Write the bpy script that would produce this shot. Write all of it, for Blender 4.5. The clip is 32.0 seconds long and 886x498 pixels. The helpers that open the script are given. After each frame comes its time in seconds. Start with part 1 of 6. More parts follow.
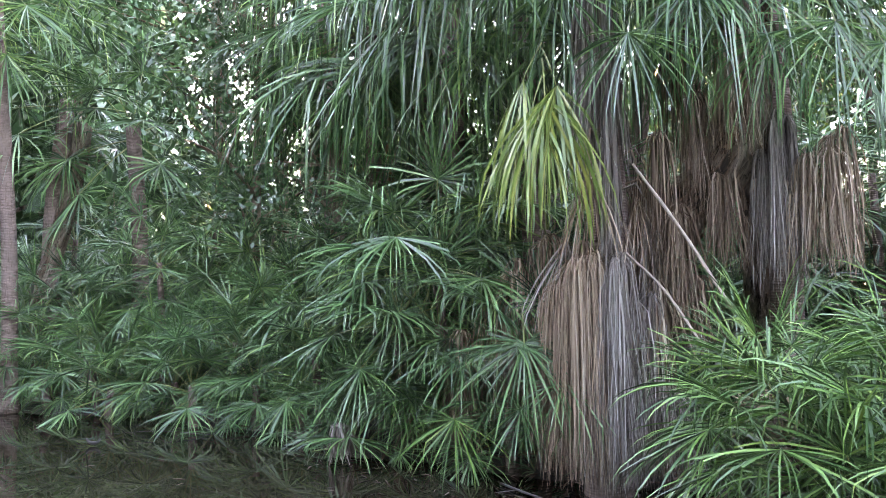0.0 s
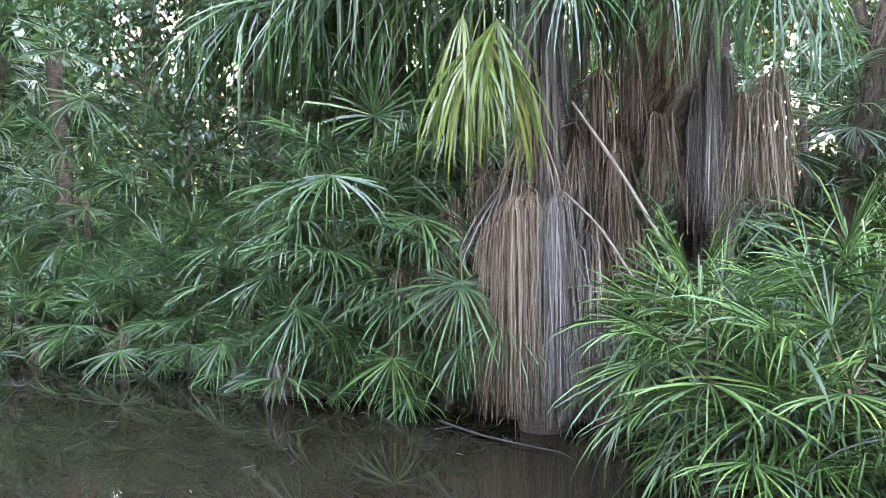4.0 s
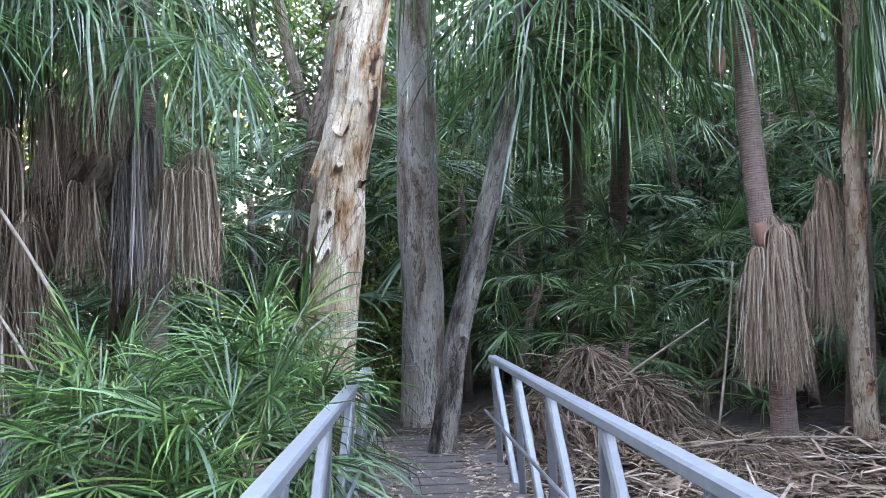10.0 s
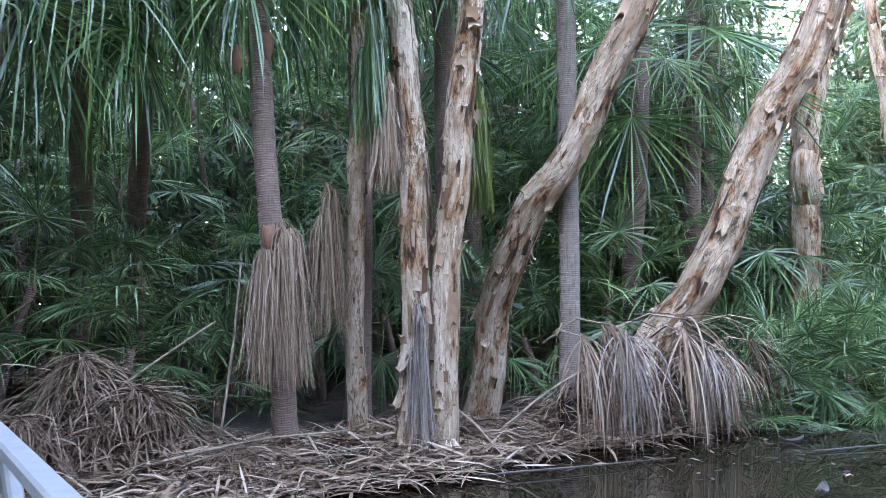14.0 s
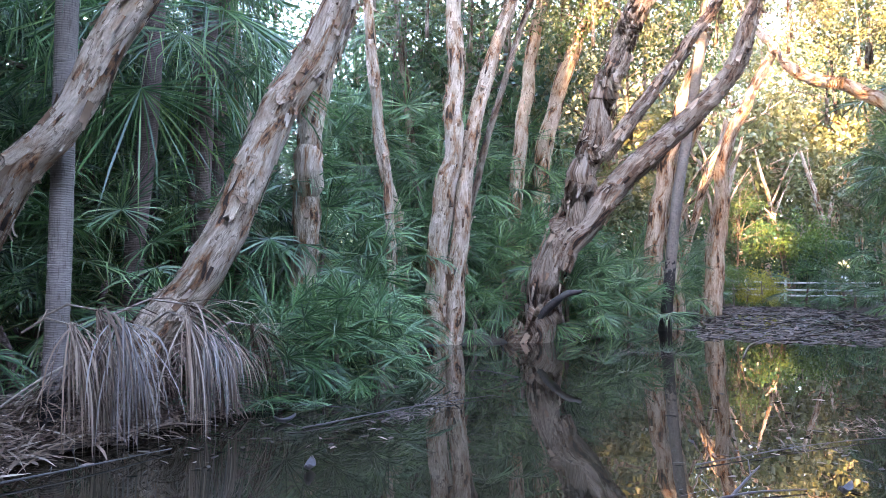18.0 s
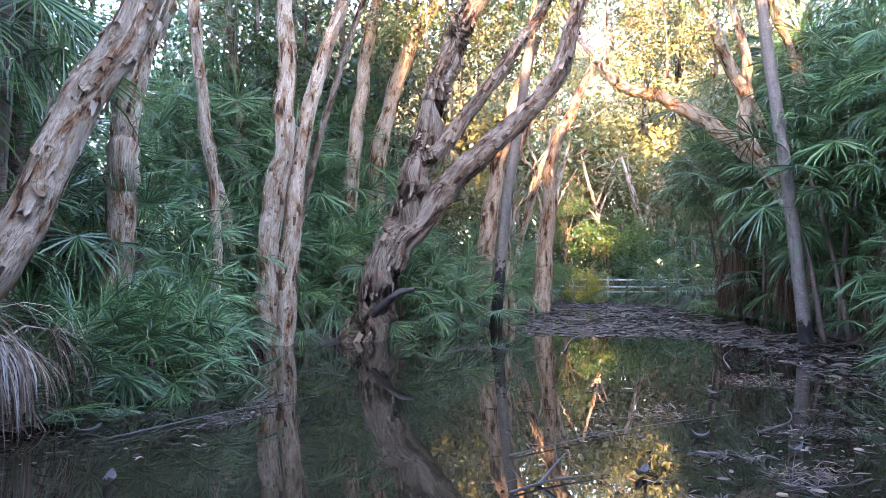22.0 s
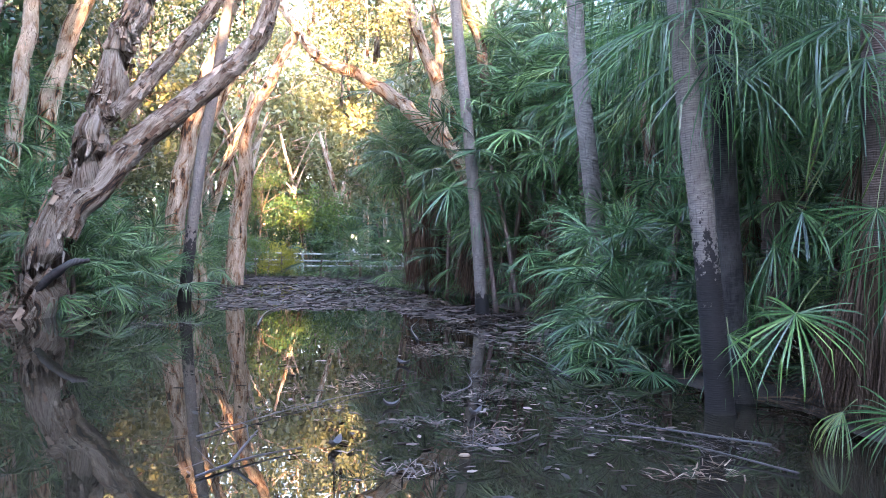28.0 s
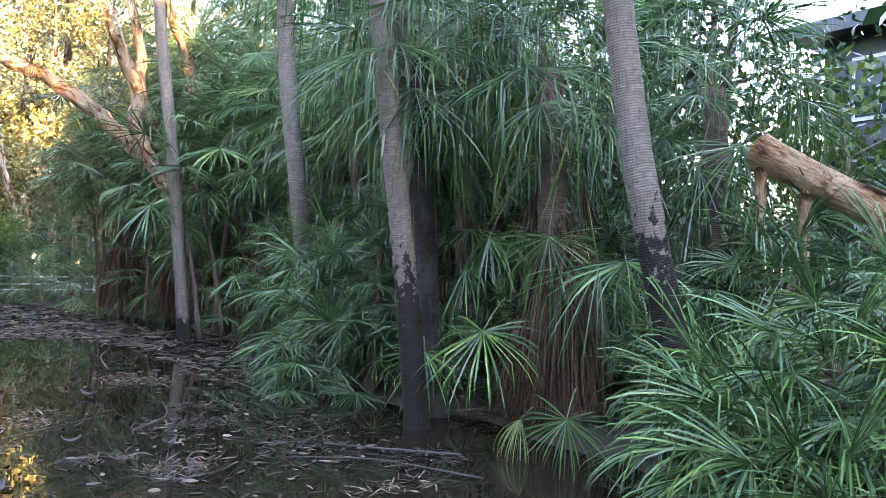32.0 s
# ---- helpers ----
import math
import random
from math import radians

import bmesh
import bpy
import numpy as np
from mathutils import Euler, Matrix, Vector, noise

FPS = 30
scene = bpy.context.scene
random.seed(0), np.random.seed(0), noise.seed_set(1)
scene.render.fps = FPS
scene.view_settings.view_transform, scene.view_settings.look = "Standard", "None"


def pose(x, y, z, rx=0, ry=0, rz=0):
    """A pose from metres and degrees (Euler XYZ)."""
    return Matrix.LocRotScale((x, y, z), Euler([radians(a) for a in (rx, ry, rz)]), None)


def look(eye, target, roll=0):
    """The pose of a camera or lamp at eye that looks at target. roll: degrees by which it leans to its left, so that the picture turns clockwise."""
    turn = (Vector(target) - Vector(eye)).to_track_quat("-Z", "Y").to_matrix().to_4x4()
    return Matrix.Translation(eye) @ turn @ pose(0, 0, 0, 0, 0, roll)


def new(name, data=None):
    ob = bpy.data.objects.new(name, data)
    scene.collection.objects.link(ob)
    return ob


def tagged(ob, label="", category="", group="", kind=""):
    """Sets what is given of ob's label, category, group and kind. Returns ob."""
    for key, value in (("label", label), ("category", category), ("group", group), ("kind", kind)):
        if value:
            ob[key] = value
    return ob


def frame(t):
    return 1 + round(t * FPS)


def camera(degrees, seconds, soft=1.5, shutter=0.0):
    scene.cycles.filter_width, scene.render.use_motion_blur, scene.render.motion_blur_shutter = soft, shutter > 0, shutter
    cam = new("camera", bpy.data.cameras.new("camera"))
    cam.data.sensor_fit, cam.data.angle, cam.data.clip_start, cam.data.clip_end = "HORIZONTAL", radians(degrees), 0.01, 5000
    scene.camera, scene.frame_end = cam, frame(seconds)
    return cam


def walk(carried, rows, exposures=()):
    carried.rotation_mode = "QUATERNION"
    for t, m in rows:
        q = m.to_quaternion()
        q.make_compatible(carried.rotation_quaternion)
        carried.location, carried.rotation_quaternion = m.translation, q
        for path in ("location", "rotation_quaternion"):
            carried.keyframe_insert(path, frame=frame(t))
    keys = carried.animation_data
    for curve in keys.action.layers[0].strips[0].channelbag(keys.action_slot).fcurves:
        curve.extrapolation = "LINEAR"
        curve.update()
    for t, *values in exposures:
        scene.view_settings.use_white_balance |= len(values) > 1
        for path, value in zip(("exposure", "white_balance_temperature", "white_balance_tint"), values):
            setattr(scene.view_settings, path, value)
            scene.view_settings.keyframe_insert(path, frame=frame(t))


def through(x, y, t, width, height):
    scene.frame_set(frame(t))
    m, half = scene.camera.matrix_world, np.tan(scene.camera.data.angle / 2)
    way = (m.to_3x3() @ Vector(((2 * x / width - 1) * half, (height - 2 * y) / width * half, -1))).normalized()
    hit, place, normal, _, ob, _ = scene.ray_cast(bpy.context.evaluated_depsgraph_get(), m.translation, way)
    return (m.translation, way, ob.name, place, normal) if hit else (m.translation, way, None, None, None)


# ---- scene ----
EXPOSURES = [(0, 5.95, 8400, 34), (1.0, 6.1, 8400, 34), (2, 6.2, 8400, 33), (8, 5.8, 7800, 31), (12.5, 5.95, 7600, 30), (17, 5.4, 6400, 32), (24, 5.1, 6300, 34), (28, 5.4, 6300, 33), (32, 5.25, 7100, 30)]
cam = camera(59.36, 32.0, soft=0.8)
# seconds, eye (x, y, z), heading clockwise from +y, pitch, roll
PATH = [
    (0, 0.013, -0.005, 1.920, -34.19, 3.06, -0.88),
    (0.5, 0.012, -0.002, 1.910, -34.10, 1.97, -0.91),
    (1, 0.011, 0.001, 1.902, -34.14, 0.91, -0.96),
    (1.5, 0.004, -0.002, 1.892, -34.17, 0.04, -0.92),
    (2, 0.003, -0.003, 1.892, -34.30, -0.85, -0.87),
    (2.5, 0.001, 0.029, 1.889, -34.40, -1.31, -0.97),
    (4.5, -0.017, 0.111, 1.898, -25.93, -0.58, -0.74),
    (5, -0.003, 0.168, 1.898, -21.30, 0.51, -0.72),
    (5.5, 0.027, 0.219, 1.891, -18.55, 0.91, -0.45),
    (6, 0.056, 0.268, 1.884, -16.72, 1.25, -0.20),
    (6.5, 0.090, 0.307, 1.881, -14.73, 1.54, -0.19),
    (7, 0.148, 0.335, 1.885, -12.42, 1.87, -0.25),
    (7.5, 0.202, 0.352, 1.892, -9.50, 2.20, -0.28),
    (8, 0.254, 0.359, 1.901, -7.09, 2.41, -0.45),
    (8.5, 0.296, 0.386, 1.902, -4.33, 2.57, -0.75),
    (9, 0.338, 0.437, 1.905, -0.49, 2.89, -1.18),
    (9.5, 0.386, 0.489, 1.908, 3.15, 3.10, -1.42),
    (10, 0.428, 0.529, 1.917, 6.36, 3.49, -1.55),
    (10.5, 0.463, 0.569, 1.923, 10.38, 4.22, -1.43),
    (11, 0.489, 0.606, 1.919, 12.92, 4.88, -1.21),
    (11.5, 0.539, 0.648, 1.904, 16.97, 5.21, -1.28),
    (12, 0.605, 0.660, 1.893, 21.42, 5.26, -1.43),
    (12.5, 0.724, 0.677, 1.889, 26.01, 4.65, -1.24),
    (13, 0.843, 0.680, 1.893, 31.00, 3.76, -1.05),
    (13.5, 0.943, 0.660, 1.898, 34.66, 3.20, -1.03),
    (15.5, 1.097, 0.698, 1.917, 51.97, 2.41, -1.31),
    (16, 1.148, 0.737, 1.933, 57.59, 2.12, -1.31),
    (16.5, 1.169, 0.770, 1.939, 63.15, 1.74, -1.09),
    (17, 1.199, 0.788, 1.928, 67.70, 1.65, -0.71),
    (17.5, 1.216, 0.791, 1.918, 71.17, 1.57, -0.29),
    (18, 1.225, 0.790, 1.921, 73.38, 1.36, 0.26),
    (18.5, 1.234, 0.775, 1.926, 74.90, 1.18, 0.39),
    (19, 1.254, 0.750, 1.921, 75.93, 1.04, 0.36),
    (19.5, 1.273, 0.712, 1.922, 77.50, 1.00, 0.18),
    (20, 1.291, 0.677, 1.914, 79.44, 1.02, 0.04),
    (20.5, 1.316, 0.635, 1.914, 81.33, 1.10, -0.02),
    (21, 1.335, 0.606, 1.910, 82.70, 1.25, -0.09),
    (21.5, 1.342, 0.583, 1.902, 83.85, 1.36, -0.14),
    (22, 1.359, 0.569, 1.894, 84.93, 1.38, -0.04),
    (22.5, 1.383, 0.568, 1.884, 86.45, 1.31, 0.01),
    (23, 1.421, 0.576, 1.881, 89.38, 1.01, 0.12),
    (23.5, 1.464, 0.584, 1.875, 92.04, 0.18, 0.29),
    (24, 1.484, 0.589, 1.874, 93.77, -0.45, 0.35),
    (24.5, 1.507, 0.598, 1.873, 94.80, -0.82, 0.43),
    (26.5, 1.553, 0.603, 1.869, 99.83, -0.81, 0.73),
    (27, 1.573, 0.595, 1.862, 102.57, -0.62, 0.92),
    (27.5, 1.595, 0.584, 1.852, 104.77, -0.47, 1.09),
    (28, 1.610, 0.578, 1.854, 107.16, -0.28, 1.26),
    (28.5, 1.616, 0.568, 1.857, 109.66, -0.13, 1.35),
    (29, 1.624, 0.571, 1.854, 112.35, 0.12, 1.48),
    (29.5, 1.628, 0.581, 1.849, 115.05, 0.42, 1.58),
    (30, 1.633, 0.589, 1.848, 117.84, 0.70, 1.77),
    (30.5, 1.627, 0.579, 1.832, 120.69, 1.08, 1.86),
    (31, 1.626, 0.561, 1.830, 123.35, 1.43, 1.74),
    (31.5, 1.619, 0.535, 1.829, 125.88, 1.72, 1.66),
    (32, 1.604, 0.501, 1.825, 128.15, 2.05, 1.73),
]


def aim(x, y, z, h, p, r):
    h, p = radians(h), radians(p)
    return look((x, y, z), (x + math.sin(h) * math.cos(p), y + math.cos(h) * math.cos(p), z + math.sin(p)), r)


walk(cam, [(t, aim(*v)) for t, *v in PATH], exposures=EXPOSURES)

# ---- light ----
SUN_H, SUN_E = 271.0, 10.0      # heading the sun stands at (clockwise from +y), elevation
world = bpy.data.worlds.new("sky")
scene.world = world
world.use_nodes = True
wn = world.node_tree
sky = wn.nodes.new("ShaderNodeTexSky")
sky.sky_type, sky.sun_disc = "NISHITA", False
sky.sun_elevation, sky.sun_rotation = radians(SUN_E), radians(SUN_H)
sky.air_density, sky.dust_density = 1.0, 0.4
wn.links.new(sky.outputs[0], wn.nodes["Background"].inputs[0])
wn.nodes["Background"].inputs[1].default_value = 0.15
sun = new("sun", bpy.data.lights.new("sun", "SUN"))
sun.data.energy, sun.data.angle, sun.data.color = 3.4, radians(0.6), (1.0, 0.66, 0.33)
_h, _e = radians(SUN_H), radians(SUN_E)
sun.matrix_world = look((0, 0, 30), (-30 * math.sin(_h) * math.cos(_e), -30 * math.cos(_h) * math.cos(_e), 30 - 30 * math.sin(_e)))

# ---- materials ----


def mat(name):
    m = bpy.data.materials.new(name)
    m.use_nodes = True
    nt = m.node_tree
    b = nt.nodes["Principled BSDF"]
    return m, nt, b


def node(nt, kind, **kw):
    n = nt.nodes.new(kind)
    for k, v in kw.items():
        n.inputs[k.replace("_", " ")].default_value = v
    return n


def ramp(nt, src, stops):
    r = nt.nodes.new("ShaderNodeValToRGB")
    els = r.color_ramp.elements
    while len(els) < len(stops):
        els.new(0.5)
    for el, (p, c) in zip(els, stops):
        el.position, el.color = p, (*c, 1)
    nt.links.new(src, r.inputs[0])
    return r.outputs[0]


def coords(nt, scale):
    tc = nt.nodes.new("ShaderNodeTexCoord")
    mp = nt.nodes.new("ShaderNodeMapping")
    mp.inputs["Scale"].default_value = scale
    nt.links.new(tc.outputs["Object"], mp.inputs[0])
    return mp.outputs[0]


def bark_coords(nt, scale):
    """Round the stem and along it, however it leans."""
    at = nt.nodes.new("ShaderNodeAttribute")
    at.attribute_name = "bark"
    mp = nt.nodes.new("ShaderNodeMapping")
    mp.inputs["Scale"].default_value = scale
    nt.links.new(at.outputs["Vector"], mp.inputs[0])
    return mp.outputs[0]


def noise_tex(nt, scale, vec=None, detail=4.0, rough=0.55, warp=0.0):
    n = node(nt, "ShaderNodeTexNoise", Scale=scale, Detail=detail, Roughness=rough, Distortion=warp)
    if vec:
        nt.links.new(vec, n.inputs[0])
    return n.outputs[0]


def mixc(nt, fac, a, b, mode="MIX"):
    n = nt.nodes.new("ShaderNodeMix")
    n.data_type, n.blend_type = "RGBA", mode
    for i, v in ((0, fac), (6, a), (7, b)):
        if isinstance(v, (int, float)):
            n.inputs[i].default_value = v
        elif isinstance(v, tuple):
            n.inputs[i].default_value = (*v, 1)
        else:
            nt.links.new(v, n.inputs[i])
    return n.outputs[2]


def add_bump(nt, b, h, strength, dist=0.01):
    n = node(nt, "ShaderNodeBump", Strength=strength, Distance=dist)
    nt.links.new(h, n.inputs["Height"])
    nt.links.new(n.outputs[0], b.inputs["Normal"])


def leaf_material(name, stops, rough=0.34, through=0.14, spec=0.55, single=0.75):
    """Foliage: colour varies leaf by leaf and plant by plant; some light comes through."""
    m, nt, b = mat(name)
    geo, info = nt.nodes.new("ShaderNodeNewGeometry"), nt.nodes.new("ShaderNodeObjectInfo")
    mx = nt.nodes.new("ShaderNodeMath")
    mx.operation = "MULTIPLY_ADD"
    mx.inputs[1].default_value = single
    nt.links.new(geo.outputs["Random Per Island"], mx.inputs[0])
    sc = nt.nodes.new("ShaderNodeMath")
    sc.operation = "MULTIPLY"
    sc.inputs[1].default_value = 1 - single
    nt.links.new(info.outputs["Random"], sc.inputs[0])
    nt.links.new(sc.outputs[0], mx.inputs[2])
    c = ramp(nt, mx.outputs[0], stops)
    c = mixc(nt, 0.35, c, ramp(nt, noise_tex(nt, 9.0, coords(nt, (1, 1, 1))), [(0.3, (0.6, 0.6, 0.6)), (0.7, (1.25, 1.25, 1.2))]), "MULTIPLY")
    nt.links.new(c, b.inputs["Base Color"])
    b.inputs["Roughness"].default_value = rough
    b.inputs["Specular IOR Level"].default_value = spec
    if through:
        tr = nt.nodes.new("ShaderNodeBsdfTranslucent")
        nt.links.new(c, tr.inputs[0])
        ms = nt.nodes.new("ShaderNodeMixShader")
        ms.inputs[0].default_value = through
        nt.links.new(b.outputs[0], ms.inputs[1])
        nt.links.new(tr.outputs[0], ms.inputs[2])
        nt.links.new(ms.outputs[0], nt.nodes["Material Output"].inputs[0])
    return m


LEAF = leaf_material("fan_leaf", [(0.0, (0.011, 0.032, 0.014)), (0.35, (0.039, 0.098, 0.037)), (0.75, (0.099, 0.205, 0.071)), (1.0, (0.240, 0.350, 0.121))])
LEAF_NEAR = leaf_material("fresh_fan_leaf", [(0.0, (0.009, 0.030, 0.009)), (0.35, (0.035, 0.092, 0.027)), (0.75, (0.090, 0.193, 0.048)), (1.0, (0.208, 0.322, 0.082))])
LEAF_BLUE = leaf_material("weeping_leaf", [(0.0, (0.014, 0.043, 0.020)), (0.4, (0.049, 0.126, 0.045)), (0.8, (0.120, 0.240, 0.073)), (1.0, (0.289, 0.396, 0.117))], through=0.4, spec=0.8, rough=0.28)
LEAF_YEL = leaf_material("yellowing_leaf", [(0.0, (0.05, 0.1, 0.025)), (0.6, (0.11, 0.17, 0.035)), (1.0, (0.22, 0.22, 0.05))])
DEAD = leaf_material("dead_leaf", [(0.0, (0.05, 0.032, 0.023)), (0.3, (0.17, 0.112, 0.077)), (0.7, (0.3, 0.215, 0.153)), (1.0, (0.45, 0.37, 0.3))], rough=0.75, through=0.08, spec=0.25, single=0.85)
DEAD_GREY = leaf_material("weathered_leaf", [(0.0, (0.06, 0.048, 0.042)), (0.5, (0.18, 0.148, 0.13)), (1.0, (0.36, 0.325, 0.295))], rough=0.7, through=0.06, spec=0.25, single=0.85)
DEAD_BROWN = leaf_material("brown_dead_leaf", [(0.0, (0.035, 0.022, 0.016)), (0.35, (0.1, 0.066, 0.045)), (0.75, (0.19, 0.13, 0.092)), (1.0, (0.32, 0.25, 0.2))], rough=0.8, through=0.05, spec=0.2, single=0.85)
DEAD_RED = leaf_material("russet_leaf", [(0.0, (0.03, 0.018, 0.012)), (0.5, (0.09, 0.052, 0.034)), (1.0, (0.18, 0.115, 0.078))], rough=0.8, through=0.05, spec=0.2, single=0.85)
# olive gum leaf with the low sun's gold put into its colour
SUNNY_LEAF = leaf_material("sunlit_olive_leaf", [(0.0, (0.07, 0.085, 0.035)), (0.5, (0.14, 0.15, 0.06)), (1.0, (0.25, 0.24, 0.1))], through=0.35)
SMALL_LEAF = leaf_material("gum_leaf", [(0.0, (0.035, 0.065, 0.022)), (0.5, (0.07, 0.11, 0.035)), (1.0, (0.13, 0.16, 0.05))], through=0.35)
BRIGHT_LEAF = leaf_material("bright_shrub_leaf", [(0.0, (0.05, 0.1, 0.02)), (0.5, (0.1, 0.17, 0.03)), (1.0, (0.2, 0.24, 0.04))], through=0.35)
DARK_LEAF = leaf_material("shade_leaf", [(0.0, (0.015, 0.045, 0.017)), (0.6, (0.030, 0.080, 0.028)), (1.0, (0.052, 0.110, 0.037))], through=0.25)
OLIVE_LEAF = leaf_material("grey_olive_leaf", [(0.0, (0.06, 0.075, 0.035)), (0.5, (0.11, 0.13, 0.06)), (1.0, (0.2, 0.2, 0.09))], through=0.3)
YELLOW_LEAF = leaf_material("golden_shrub_leaf", [(0.0, (0.25, 0.24, 0.03)), (1.0, (0.45, 0.4, 0.05))], through=0.35)
DARKDEB = leaf_material("sodden_leaf", [(0.0, (0.012, 0.009, 0.007)), (0.55, (0.04, 0.029, 0.024)), (0.85, (0.11, 0.08, 0.066)), (1.0, (0.28, 0.21, 0.17))], rough=0.6, through=0.0, spec=0.3, single=0.92)
FLAKE = leaf_material("bark_flake", [(0.0, (0.07, 0.04, 0.026)), (0.35, (0.16, 0.092, 0.055)), (0.75, (0.27, 0.19, 0.135)), (1.0, (0.42, 0.34, 0.27))], rough=0.85, through=0.1, spec=0.15)


def paperbark_material(name, pale, mid, rust, dark, lines=0.75):
    """Sheets of paper bark: long plates with torn dark edges, rusty where a layer has come away."""
    m, nt, b = mat(name)
    big = noise_tex(nt, 5.0, bark_coords(nt, (1, 1, 0.3)), 6.0, 0.62, 0.35)
    fine = noise_tex(nt, 30.0, bark_coords(nt, (1, 1, 0.3)), 6.0, 0.7)
    c = ramp(nt, big, [(0.36, dark), (0.405, rust), (0.46, mid), (0.57, pale)])
    edge = noise_tex(nt, 4.5, bark_coords(nt, (1, 1, 0.25)), 6.0, 0.6, 0.5)
    c = mixc(nt, 0.85, c, ramp(nt, edge, [(0.4, (0.8, 0.74, 0.7)), (0.47, (1.08, 1.06, 1.04)), (0.492, (0.2, 0.15, 0.12)), (0.506, (1.2, 1.18, 1.16)), (0.6, (0.95, 0.93, 0.92))]), "MULTIPLY")
    streak = noise_tex(nt, 42.0, bark_coords(nt, (1, 1, 0.09)), 4.0, 0.65)
    c = mixc(nt, lines, c, ramp(nt, streak, [(0.33, (0.25, 0.21, 0.19)), (0.43, (0.95, 0.95, 0.95)), (0.66, (1.2, 1.18, 1.15))]), "MULTIPLY")
    cross = noise_tex(nt, 14.0, bark_coords(nt, (0.5, 0.5, 2.2)), 4.0, 0.65, 0.4)
    c = mixc(nt, 0.35, c, ramp(nt, cross, [(0.3, (0.3, 0.25, 0.22)), (0.42, (1, 1, 1)), (0.7, (1.1, 1.1, 1.1))]), "MULTIPLY")
    c = mixc(nt, 0.6, c, ramp(nt, fine, [(0.3, (0.5, 0.45, 0.42)), (0.62, (1.15, 1.12, 1.1))]), "MULTIPLY")
    nt.links.new(c, b.inputs["Base Color"])
    b.inputs["Roughness"].default_value = 0.9
    b.inputs["Specular IOR Level"].default_value = 0.2
    mm = nt.nodes.new("ShaderNodeMath")
    mm.operation = "ADD"
    nt.links.new(edge, mm.inputs[0])
    nt.links.new(fine, mm.inputs[1])
    add_bump(nt, b, mm.outputs[0], 1.0, 0.07)
    return m


PAPER_PALE = paperbark_material("pale_paperbark", (0.62, 0.53, 0.425), (0.45, 0.345, 0.245), (0.32, 0.165, 0.08), (0.05, 0.036, 0.028), 0.4)
PAPER = paperbark_material("paperbark", (0.5, 0.415, 0.33), (0.35, 0.262, 0.185), (0.27, 0.135, 0.066), (0.05, 0.036, 0.028), 0.4)
PAPER_GREY = paperbark_material("grey_paperbark", (0.27, 0.225, 0.18), (0.15, 0.112, 0.082), (0.11, 0.062, 0.036), (0.03, 0.022, 0.018), 0.6)
PAPER_DARK = paperbark_material("old_bark", (0.21, 0.172, 0.14), (0.13, 0.1, 0.078), (0.1, 0.062, 0.042), (0.035, 0.026, 0.02))
PAPER_ORANGE = paperbark_material("torn_orange_bark", (0.5, 0.36, 0.235), (0.36, 0.22, 0.125), (0.26, 0.12, 0.055), (0.05, 0.033, 0.024), 0.5)
BLOTCHED = paperbark_material("blotched_bark", (0.2, 0.185, 0.165), (0.095, 0.085, 0.074), (0.05, 0.042, 0.036), (0.018, 0.015, 0.013), 0.7)
GUM = paperbark_material("smooth_gum_bark", (0.37, 0.345, 0.32), (0.31, 0.28, 0.255), (0.25, 0.2, 0.165), (0.17, 0.13, 0.105), 0.2)


